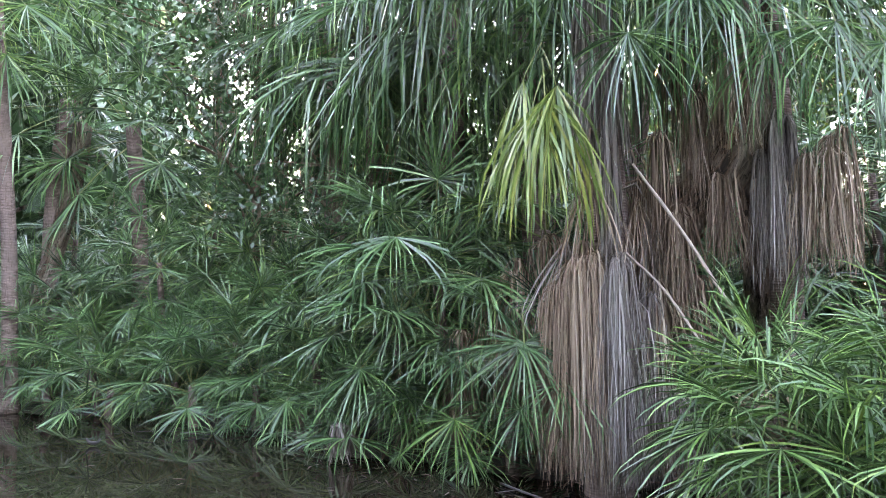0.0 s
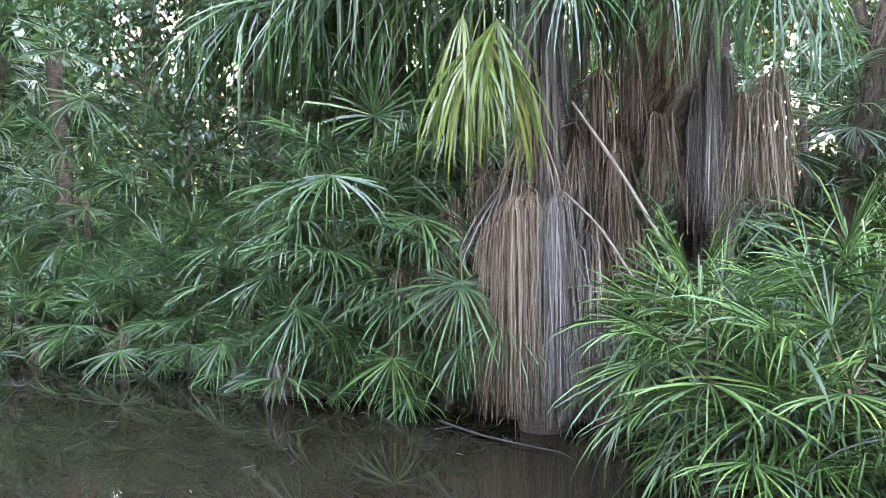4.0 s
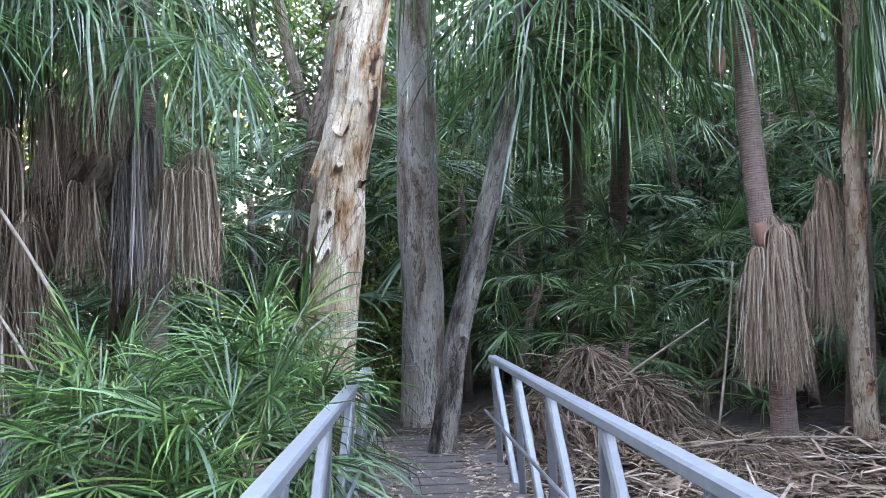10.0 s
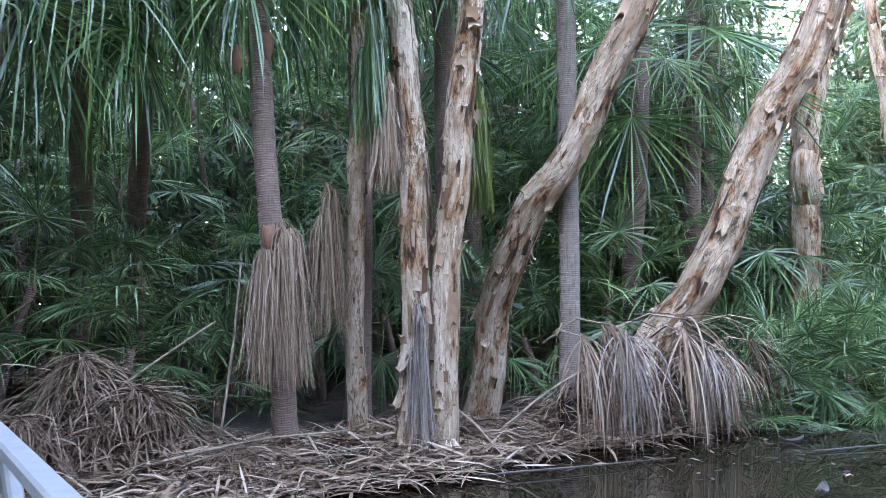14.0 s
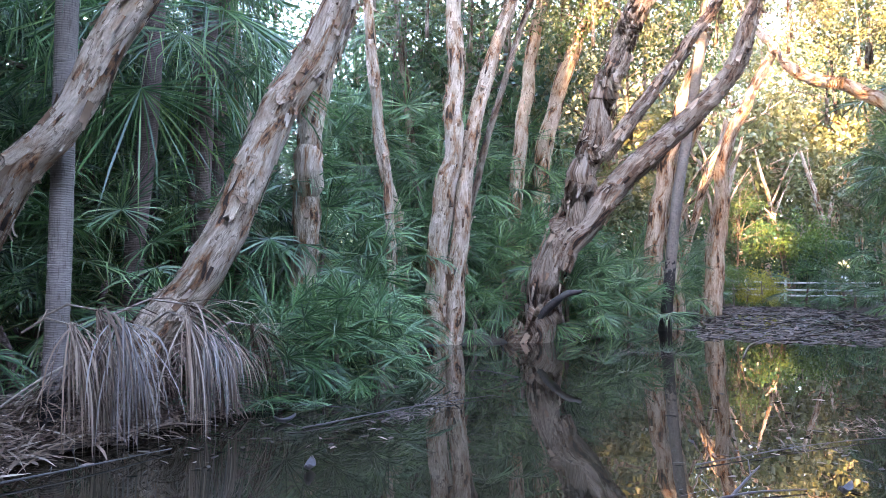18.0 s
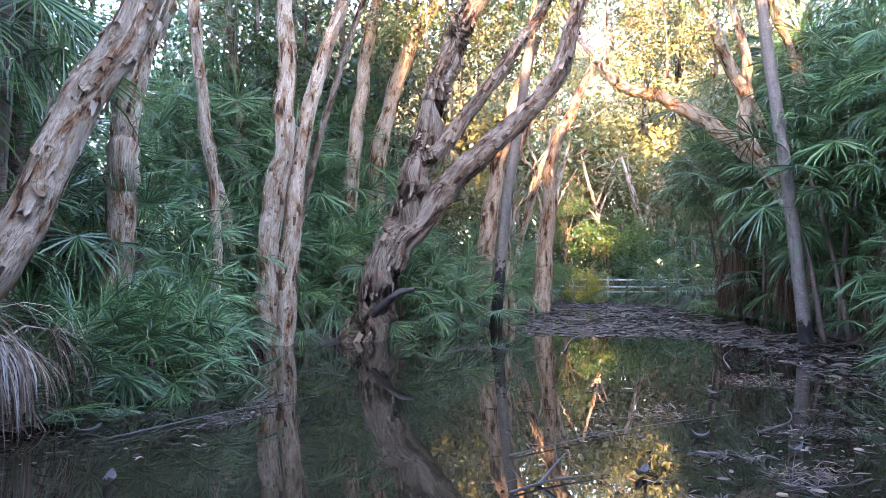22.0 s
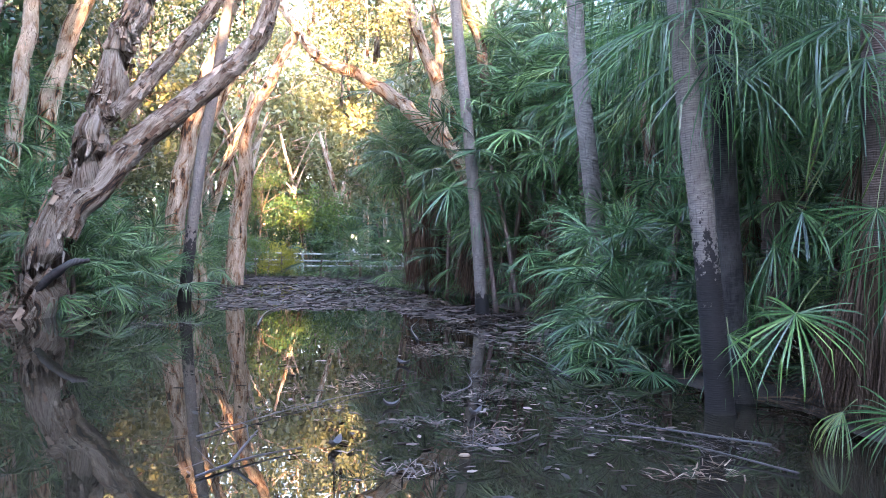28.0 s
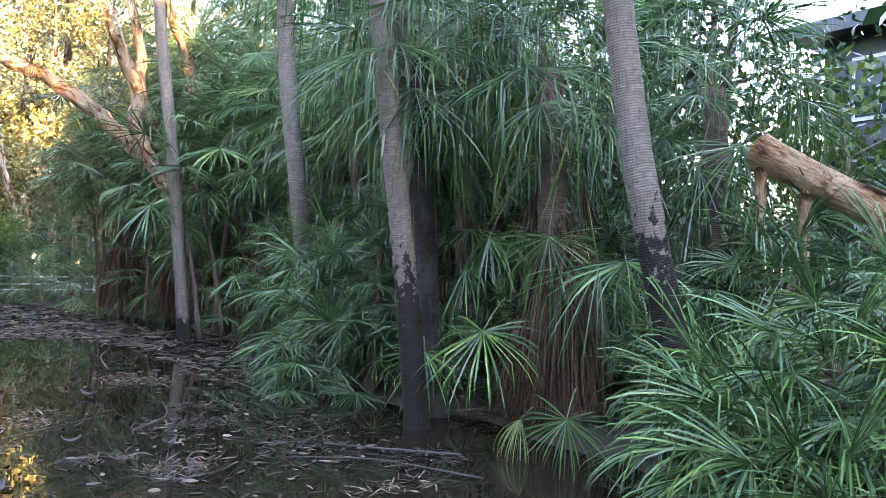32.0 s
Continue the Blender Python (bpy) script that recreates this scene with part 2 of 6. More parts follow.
def palm_trunk_material(name, light, dark, stain, foot=0.0, ring=12.0):
    m, nt, b = mat(name)
    n1 = noise_tex(nt, 9.0, bark_coords(nt, (1, 1, 4)), 5.0, 0.65)
    n2 = noise_tex(nt, 4.0, bark_coords(nt, (1, 1, 0.5)), 5.0, 0.65)
    c = ramp(nt, n1, [(0.3, dark), (0.65, light)])
    wv = node(nt, "ShaderNodeTexWave", Scale=ring, Distortion=3.2, Detail=3.0)
    wv.bands_direction, wv.inputs["Detail Scale"].default_value = "Z", 1.2
    nt.links.new(bark_coords(nt, (1, 1, 1)), wv.inputs[0])
    gap = noise_tex(nt, 12.0, bark_coords(nt, (1, 1, 1.6)), 3.0, 0.6)
    lines = ramp(nt, wv.outputs[1], [(0.0, (0.55, 0.52, 0.5)), (0.13, (0.88, 0.87, 0.86)), (0.5, (1.0, 1.0, 1.0)), (0.9, (1.05, 1.05, 1.05)), (1.0, (1.4, 1.38, 1.35))])
    c = mixc(nt, ramp(nt, gap, [(0.38, (0.15, 0.15, 0.15)), (0.6, (0.75, 0.75, 0.75))]), c, mixc(nt, 1.0, c, lines, "MULTIPLY"))
    c = mixc(nt, ramp(nt, n2, [(0.42, (0, 0, 0)), (0.62, (0.9, 0.9, 0.9))]), c, stain)
    crack = noise_tex(nt, 55.0, bark_coords(nt, (1, 1, 0.12)), 4.0, 0.7)
    c = mixc(nt, 0.55, c, ramp(nt, crack, [(0.36, (0.35, 0.32, 0.3)), (0.46, (1, 1, 1)), (0.7, (1.15, 1.15, 1.15))]), "MULTIPLY")
    if foot:  # a charred, waterlogged foot with a ragged upper edge
        sep = nt.nodes.new("ShaderNodeSeparateXYZ")
        nt.links.new(nt.nodes.new("ShaderNodeTexCoord").outputs["Object"], sep.inputs[0])
        ma = nt.nodes.new("ShaderNodeMath")
        ma.operation = "MULTIPLY_ADD"
        ma.inputs[1].default_value = -2.6 * foot
        nt.links.new(noise_tex(nt, 9.0, coords(nt, (1, 1, 0.8)), 6.0, 0.7), ma.inputs[0])
        nt.links.new(sep.outputs[2], ma.inputs[2])
        c = mixc(nt, ramp(nt, ma.outputs[0], [(0.0, (1, 1, 1)), (0.12, (0, 0, 0))]), c, (0.02, 0.017, 0.016))
    nt.links.new(c, b.inputs["Base Color"])
    b.inputs["Roughness"].default_value = 0.85
    b.inputs["Specular IOR Level"].default_value = 0.25
    add_bump(nt, b, wv.outputs[1], 0.45, 0.01)
    return m


PALM_FOOT = palm_trunk_material("palm_trunk_black_foot", (0.213, 0.180, 0.156), (0.115, 0.094, 0.080), (0.148, 0.121, 0.102), 1.5)
PALM_LOWFOOT = palm_trunk_material("palm_trunk_wet_foot", (0.205, 0.172, 0.152), (0.111, 0.090, 0.078), (0.139, 0.115, 0.098), 0.45)
PALM_GREY = palm_trunk_material("grey_palm_trunk", (0.221, 0.189, 0.164), (0.123, 0.102, 0.088), (0.164, 0.135, 0.116))
PALM_BROWN = palm_trunk_material("brown_palm_trunk", (0.2, 0.14, 0.12), (0.09, 0.06, 0.05), (0.14, 0.1, 0.085))
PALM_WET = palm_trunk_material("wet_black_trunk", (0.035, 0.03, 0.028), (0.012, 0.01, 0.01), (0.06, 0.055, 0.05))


def plain(name, col, rough, metal=0.0, var=0.25, scale=6.0, bump=0.3, stretch=(1, 1, 1)):
    m, nt, b = mat(name)
    n = noise_tex(nt, scale, coords(nt, stretch), 6.0, 0.65)
    lo, hi = tuple(c * (1 - var) for c in col), tuple(min(1, c * (1 + var)) for c in col)
    nt.links.new(ramp(nt, n, [(0.3, lo), (0.7, hi)]), b.inputs["Base Color"])
    b.inputs["Roughness"].default_value, b.inputs["Metallic"].default_value = rough, metal
    if bump:
        add_bump(nt, b, n, bump, 0.01)
    return m


GALV = plain("galvanised_steel", (0.17, 0.18, 0.19), 0.45, 0.3, 0.14, 14.0, 0.1)
PLANK = plain("weathered_plank", (0.075, 0.06, 0.054), 0.8, 0, 0.4, 8.0, 0.5, (1, 6, 6))
TWIG = plain("dry_wood", (0.2, 0.155, 0.12), 0.85, 0, 0.45, 12.0, 0.5)
WETWOOD = plain("wet_wood", (0.09, 0.078, 0.075), 0.45, 0, 0.5, 10.0, 0.5)
DRIFT = plain("grey_driftwood", (0.05, 0.043, 0.045), 0.55, 0, 0.5, 9.0, 0.5)
FENCE = plain("weathered_paling", (0.16, 0.125, 0.105), 0.85, 0, 0.4, 5.0, 0.4, (8, 8, 1))
WHITE_RAIL = plain("white_painted_rail", (0.6, 0.6, 0.58), 0.6, 0, 0.12, 3.0, 0.1)
HUSK = plain("orange_husk", (0.17, 0.08, 0.05), 0.7, 0, 0.4, 6.0, 0.5)
PET = plain("leaf_stalk", (0.13, 0.15, 0.05), 0.5, 0, 0.3, 5.0, 0.1)
ROOF = plain("sheet_roof", (0.05, 0.055, 0.065), 0.5, 0.3, 0.2, 2.0, 0.1)
HOUSE = plain("house_wall", (0.05, 0.055, 0.062), 0.7, 0, 0.2, 2.0, 0.1)
GLASS = plain("window_glass", (0.04, 0.06, 0.07), 0.06, 0.0, 0.1, 1.0, 0.0)

GROUND, _nt, _b = mat("leaf_litter_mud")
_n1, _n2 = noise_tex(_nt, 2.2, coords(_nt, (1, 1, 1)), 8.0, 0.7), noise_tex(_nt, 30.0, coords(_nt, (1, 1, 1)), 5.0, 0.7)
_c = ramp(_nt, _n1, [(0.3, (0.012, 0.01, 0.008)), (0.5, (0.03, 0.022, 0.016)), (0.7, (0.07, 0.048, 0.033))])
_c = mixc(_nt, 0.7, _c, ramp(_nt, _n2, [(0.3, (0.45, 0.42, 0.4)), (0.7, (1.4, 1.3, 1.2))]), "MULTIPLY")
_nt.links.new(_c, _b.inputs["Base Color"])
_b.inputs["Roughness"].default_value = 0.85
add_bump(_nt, _b, _n2, 0.8, 0.04)

WATER, _nt, _b = mat("murky_water")
_n = noise_tex(_nt, 1.6, coords(_nt, (1, 1, 1)), 3.0, 0.5)
_nt.links.new(ramp(_nt, _n, [(0.35, (0.0135, 0.0112, 0.007)), (0.65, (0.02, 0.0165, 0.0102))]), _b.inputs["Base Color"])
_b.inputs["Roughness"].default_value = 0.0
_b.inputs["IOR"].default_value = 1.4
_w = noise_tex(_nt, 2.5, coords(_nt, (1, 1, 1)), 2.0, 0.4)
add_bump(_nt, _b, _w, 0.035, 0.02)
GRASS = leaf_material("grass", [(0.0, (0.05, 0.1, 0.02)), (0.6, (0.1, 0.17, 0.035)), (1.0, (0.2, 0.22, 0.06))], through=0.2)

# ---- builders ----
UP = np.array((0.0, 0.0, 1.0))


class Bag:
    """Collects vertices and faces of one mesh."""

    def __init__(self):
        self.v, self.f, self.m, self.n, self.a = [], [], [], 0, []

    def add(self, verts, faces, mi=0, bark=None):
        self.f += [tuple(i + self.n for i in f) for f in faces]
        self.m += [mi] * len(faces)
        self.v.append(np.asarray(verts, float).reshape(-1, 3))
        self.a.append(self.v[-1] if bark is None else np.asarray(bark, float).reshape(-1, 3))
        self.n += len(self.v[-1])

    def mesh(self, name, mats, smooth=False):
        me = bpy.data.meshes.new(name)
        me.from_pydata(np.concatenate(self.v).tolist() if self.v else [], [], self.f)
        for m in mats if isinstance(mats, (list, tuple)) else [mats]:
            me.materials.append(m)
        me.polygons.foreach_set("material_index", self.m)
        if smooth:
            me.polygons.foreach_set("use_smooth", [True] * len(self.f))
            me.attributes.new("bark", "FLOAT_VECTOR", "POINT").data.foreach_set("vector", np.concatenate(self.a).astype(np.float32).ravel())
        me.update()
        return me


def unit(v):
    return v / (np.linalg.norm(v) + 1e-9)


def thing(name, loc=(0, 0, 0), label="", category="", group="", kind="", rz=0.0):
    e = new(name)
    e.empty_display_size = 0.1
    e.matrix_world = pose(*loc, 0, 0, rz)
    return tagged(e, label, category, group, kind)


def part(name, data, parent, label="", m=None):
    """Links mesh data as one part of a thing; its coordinates are the parent's own."""
    o = new(name, data)
    o.parent = parent
    if m is not None:
        o.matrix_basis = m
    if label:
        o["label"] = label
    return o


def tube(bag, pts, radii, sides=8, mi=0, rough=0.0, rng=None, cap=True):
    pts = [np.array(p, float) for p in pts]
    rings, ref, bark = [], np.array((0.31, 0.95, 0.05)), []
    ang = np.linspace(0, 2 * math.pi, sides, endpoint=False)
    s, rm = radii[0] * 997 % 37, sum(radii) / len(radii)
    for i, p in enumerate(pts):
        d = unit(pts[min(i + 1, len(pts) - 1)] - pts[max(i - 1, 0)])
        a = unit(ref - d * (ref @ d))
        b = np.cross(d, a)
        r = radii[i] * (1 + (rng.uniform(-rough, rough, sides) if rough else 0))
        rings.append(p + (np.cos(ang) * r)[:, None] * a + (np.sin(ang) * r)[:, None] * b)
        s += np.linalg.norm(p - pts[i - 1]) if i else 0
        bark.append(np.stack([np.cos(ang) * rm, np.sin(ang) * rm, np.full(sides, s)], 1))
    n = len(pts)
    faces = [(i * sides + k, i * sides + (k + 1) % sides, (i + 1) * sides + (k + 1) % sides, (i + 1) * sides + k) for i in range(n - 1) for k in range(sides)]
    if cap:
        faces += [tuple(range((n - 1) * sides, n * sides)), tuple(range(sides - 1, -1, -1))]
    bag.add(np.concatenate(rings), faces, mi, np.concatenate(bark))


def spline(pts, n):
    """A smooth curve through the points (Catmull-Rom), n samples a span."""
    p = np.array(pts, float)
    p = np.vstack([2 * p[0] - p[1], p, 2 * p[-1] - p[-2]])
    out = []
    for i in range(1, len(p) - 2):
        for t in np.linspace(0, 1, n, endpoint=False):
            a, b, c, d = p[i - 1 : i + 3]
            out.append(0.5 * (2 * b + (c - a) * t + (2 * a - 5 * b + 4 * c - d) * t**2 + (3 * b - a - 3 * c + d) * t**3))
    out.append(p[-2])
    return np.array(out)


def box(bag, lo, hi, mi=0, m=None):
    x0, y0, z0 = lo
    x1, y1, z1 = hi
    v = np.array([(x, y, z) for z in (z0, z1) for x, y in ((x0, y0), (x1, y0), (x1, y1), (x0, y1))], float)
    if m is not None:
        v = np.array([m @ Vector(p) for p in v])
    bag.add(v, [(3, 2, 1, 0), (4, 5, 6, 7), (0, 1, 5, 4), (1, 2, 6, 5), (2, 3, 7, 6), (3, 0, 4, 7)], mi)


def blade(bag, p, d, length, width, bend, segs, side, mi=0, curve=None, kink=0.0):
    """A tapering leaflet from p along d that sags by bend."""
    p, d, step = np.array(p, float), unit(np.array(d, float)), length / segs
    left, right = [], []
    for i in range(segs + 1):
        u = i / segs
        w = width * (0.5 + 2.0 * u if u < 0.25 else 1.0 if u < 0.7 else max(0.0, (1 - u) / 0.3)) * 0.5
        s = unit(side - d * (side @ d))
        if i < segs:
            left.append(p - s * w)
            right.append(p + s * w)
        d = unit(d - UP * bend * (0.12 + 2.6 * u * u))
        if kink and u >= kink:
            d = unit(d * 0.35 - UP)
        last = p
        p = p + d * step
    v = left + right + [last]
    k = segs
    f = [(i, i + k, i + k + 1, i + 1) for i in range(k - 1)] + [(k - 1, 2 * k - 1, 2 * k)]
    bag.add(v, f, mi)


def frond_leaves(bag, incl, pet, n, length, spread, bend, width, kink, segs, cup, rng, jitter):
    """A fan leaf: a stalk that leaves the origin along +x at the inclination, and leaflets that ray from its end."""
    a, p, pts, wob = radians(incl), np.zeros(3), [np.zeros(3)], rng.uniform(0, 6)
    for i in range(4):
        p = p + np.array((math.cos(a), 0.02 * math.sin(i + wob), math.sin(a))) * pet / 4
        pts.append(p)
        a -= 0.09 * math.cos(a)
    tube(bag, pts, [0.011, 0.009, 0.008, 0.007, 0.006], 4, 1, cap=False)
    d, s = np.array((math.cos(a), 0, math.sin(a))), np.array((0.0, 1.0, 0.0))
    nrm = np.cross(d, s)
    for i in range(n):
        u = 2 * (i + 0.5) / n - 1
        phi = u * spread + rng.normal(0, jitter * 0.6)
        dr = d * math.cos(phi) + s * math.sin(phi) + nrm * (-cup * abs(math.sin(phi)) + rng.normal(0, jitter))
        across = -d * math.sin(phi) + s * math.cos(phi) + nrm * (0.7 if i % 2 else -0.7)
        ln = length * (0.72 + 0.28 * math.cos(phi * 0.7)) * rng.uniform(0.7, 1.12)
        k = kink * rng.uniform(0.6, 1.7) if kink and rng.random() < 0.75 else 0
        blade(bag, p, dr, ln, width * rng.uniform(0.7, 1.2), bend * rng.uniform(0.5, 1.6), segs, across, 0, kink=k)


def frond_mesh(name, incl, pet=0.8, n=34, length=0.75, spread=2.2, bend=0.16, width=0.035, kink=0.0, segs=5, cup=0.25, mats=None, seed=0, jitter=0.06):
    bag = Bag()
    frond_leaves(bag, incl, pet, n, length, spread, bend, width, kink, segs, cup, np.random.default_rng(seed), jitter)
    return bag.mesh(name, mats)


def rng_az(seed):
    return (seed * 1.7) % 6.28


INCL = (75, 50, 25, 0, -28, -58)


def frond_set(name, mats, variants=2, **kw):
    return [[frond_mesh(name, inc, mats=mats, seed=37 * i + v, **kw) for v in range(variants)] for i, inc in enumerate(INCL)]


FAN = frond_set("fan_frond", [LEAF, PET], variants=4, pet=0.7, n=46, length=0.82, spread=2.55, bend=0.2, width=0.0165, kink=0.72, jitter=0.07, segs=4, cup=0.12)
NEAR = frond_set("near_frond", [LEAF_NEAR, PET], variants=4, pet=0.6, n=40, length=1.0, spread=2.3, bend=0.2, width=0.018, kink=0.66, jitter=0.09, segs=5, cup=0.15)
WEEP = [[frond_mesh("weeping_frond", inc, mats=[LEAF_BLUE, PET], seed=900 + 37 * q + v, pet=(1.15, 0.9, 1.3, 1.0)[v], n=50, length=(1.9, 1.6, 1.4, 1.2)[v], spread=2.1, bend=(0.16, 0.18, 0.2, 0.22)[v], width=0.019, kink=(0.36, 0.42, 0.5, 0.6)[v], segs=6, jitter=0.1) for v in range(4)] for q, inc in enumerate(INCL)]
YELL = frond_set("yellowing_frond", [LEAF_YEL, PET], variants=2, pet=0.5, n=34, length=1.4, spread=0.9, bend=0.6, width=0.026, segs=5, jitter=0.14)
BROAD = frond_set("broad_frond", [LEAF, PET], variants=4, pet=0.85, n=48, length=1.0, spread=2.45, bend=0.24, width=0.0185, kink=0.62, jitter=0.07, segs=4, cup=0.15)


def crown_mesh(name, fronds, mats, seed, lo=0, pet=0.85, length=1.1, n=32, width=0.026, bend=0.46, kink=0.0, spread=2.2, drop=0.25):
    """A whole head of fan leaves in one mesh, for palms that stand far off."""
    rng, bag, az = np.random.default_rng(seed), Bag(), rng_az(seed)
    for i in range(fronds):
        az += 2.4 + rng.uniform(-0.25, 0.25)
        u = (i + rng.uniform(-0.4, 0.4)) / fronds
        inc = 78 - 140 * min(1, max(0, lo / 6 + (1 - lo / 6) * u))
        one = Bag()
        frond_leaves(one, inc, pet * rng.uniform(0.8, 1.15), n, length * rng.uniform(0.85, 1.15), spread, bend, width, kink, 3, 0.15, rng, 0.08)
        v = np.concatenate(one.v)
        c, q = math.cos(az), math.sin(az)
        r = rng.uniform(0.85, 1.15)
        v = np.stack([v[:, 0] * c - v[:, 1] * q, v[:, 0] * q + v[:, 1] * c, v[:, 2] - drop * u], 1) * r
        bag.f += [tuple(k + bag.n for k in f) for f in one.f]
        bag.m += one.m
        bag.v.append(v)
        bag.n += len(v)
    return bag.mesh(name, mats)


CROWNS = {
    id(WEEP): [crown_mesh("crown", 24, [LEAF_BLUE, PET], 300 + i, 1, 1.1, 1.45, 40, 0.019, 0.25, 0.48, 2.1) for i in range(4)],
    id(BROAD): [crown_mesh("crown", 14, [LEAF, PET], 320 + i, 0, 0.85, 0.95, 40, 0.02, 0.3, 0.62, 2.45) for i in range(5)],
    id(FAN): [crown_mesh("crown", 14, [LEAF, PET], 340 + i, 0, 0.7, 0.82, 40, 0.018, 0.26, 0.7, 2.5) for i in range(5)],
}


def dead_frond_mesh(name, pet, n, length, mats, seed, tight=0.5, width=0.015):
    """A collapsed fan leaf that hangs from the origin, folded shut."""
    rng, bag = np.random.default_rng(seed), Bag()
    out = rng.uniform(0.1, 0.22)
    pts = [np.array(q, float) for q in ((0, 0, 0), (out * 0.8, 0, 0.05), (out * 1.3, 0, -pet * 0.4), (out * 1.2, 0.02, -pet))]
    tube(bag, pts, [0.014, 0.012, 0.01, 0.008], 4, 0, cap=False)
    for i in range(n):
        phi = rng.uniform(-1.2, 1.2)
        dr = np.array((rng.normal(0.12, 0.2), math.sin(phi) * tight, -0.75))
        side = np.array((rng.normal(), rng.normal(), 0.1))
        blade(bag, pts[-1] + rng.normal(0, 0.015, 3), dr, length * rng.uniform(0.6, 1.1), width * rng.uniform(0.6, 1.1), 0.35, 4, side, 0)
    return bag.mesh(name, mats)


DEADF = [dead_frond_mesh("dead_frond", 0.25 + 0.1 * (i % 3), 48, 0.95, [m], i) for i, m in enumerate((DEAD, DEAD, DEAD, DEAD_GREY, DEAD_GREY))]
REDF = [dead_frond_mesh("russet_frond", 0.2, 48, 0.8, [DEAD_RED], 20 + i) for i in range(3)]
rnd = random.Random(7)


def frond_at(parent, meshes, p, az, scale=1.0, roll=0.0, name="frond", label=""):
    m = Matrix.Translation(p) @ Matrix.Rotation(radians(az), 4, "Z") @ Matrix.Rotation(radians(roll), 4, "X") @ Matrix.Scale(scale, 4)
    return part(name, rnd.choice(meshes), parent, label, m)


def rosette(parent, p, kinds, n, lo=0, hi=5, scale=1.0, skip=None, az0=None, name="frond", far=False):
    """A head of fronds about p: erect ones in the middle, lower ones outside; lo and hi pick the inclinations."""
    if far and id(kinds) in CROWNS:
        m = Matrix.Translation(p) @ Matrix.Rotation(rnd.uniform(0, 6.28), 4, "Z") @ Matrix.Scale(scale, 4)
        tagged(part("crown", rnd.choice(CROWNS[id(kinds)]), parent, "", m), kind="stuff")
        return
    az = rnd.uniform(0, 360) if az0 is None else az0
    for i in range(n):
        az += 137.5 + rnd.uniform(-14, 14)
        if skip and skip[0] < az % 360 < skip[1]:
            continue
        u = (i + rnd.uniform(-0.4, 0.4)) / n
        k = min(hi, max(lo, round(lo + (hi - lo) * u)))
        s = scale * rnd.uniform(0.82, 1.15)
        z = p[2] - 0.25 * u * scale
        frond_at(parent, kinds[k], (p[0], p[1], z), az, s, rnd.uniform(-8, 8), name)


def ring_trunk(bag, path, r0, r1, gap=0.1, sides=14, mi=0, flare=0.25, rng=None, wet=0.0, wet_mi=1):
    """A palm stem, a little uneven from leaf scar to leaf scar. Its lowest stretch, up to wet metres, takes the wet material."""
    pts = spline(path, 12)
    along = np.r_[0, np.cumsum(np.linalg.norm(np.diff(pts, axis=0), axis=1))]
    total, rr, pp = along[-1], [], []
    n = int(total / gap)
    for i in range(n + 1):
        s = min(total, i * gap)
        pp.append([np.interp(s, along, pts[:, c]) for c in range(3)])
        rr.append((r0 + (r1 - r0) * s / total + flare * r0 * math.exp(-s / 0.35)) * (1 + rng.uniform(-0.02, 0.02)))
    k = len(bag.f)
    tube(bag, pp, rr, sides, mi)
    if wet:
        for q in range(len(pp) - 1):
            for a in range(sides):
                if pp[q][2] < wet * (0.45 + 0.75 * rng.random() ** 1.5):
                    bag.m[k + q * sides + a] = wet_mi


def rough_trunk(bag, path, r0, r1, sides=12, mi=0, flare=0.3, rough=0.1, rng=None, n=7):
    pts = spline(path, n)
    u = np.linspace(0, 1, len(pts))
    L = np.linalg.norm(np.diff(pts, axis=0), axis=1).sum()
    r = r0 + (r1 - r0) * u + flare * r0 * np.exp(-u * L / 0.4)
    r = r * (1 + np.array([rng.uniform(-0.07, 0.07) for _ in u]))
    tube(bag, pts, r, sides, mi, rough, rng)
    return pts, r


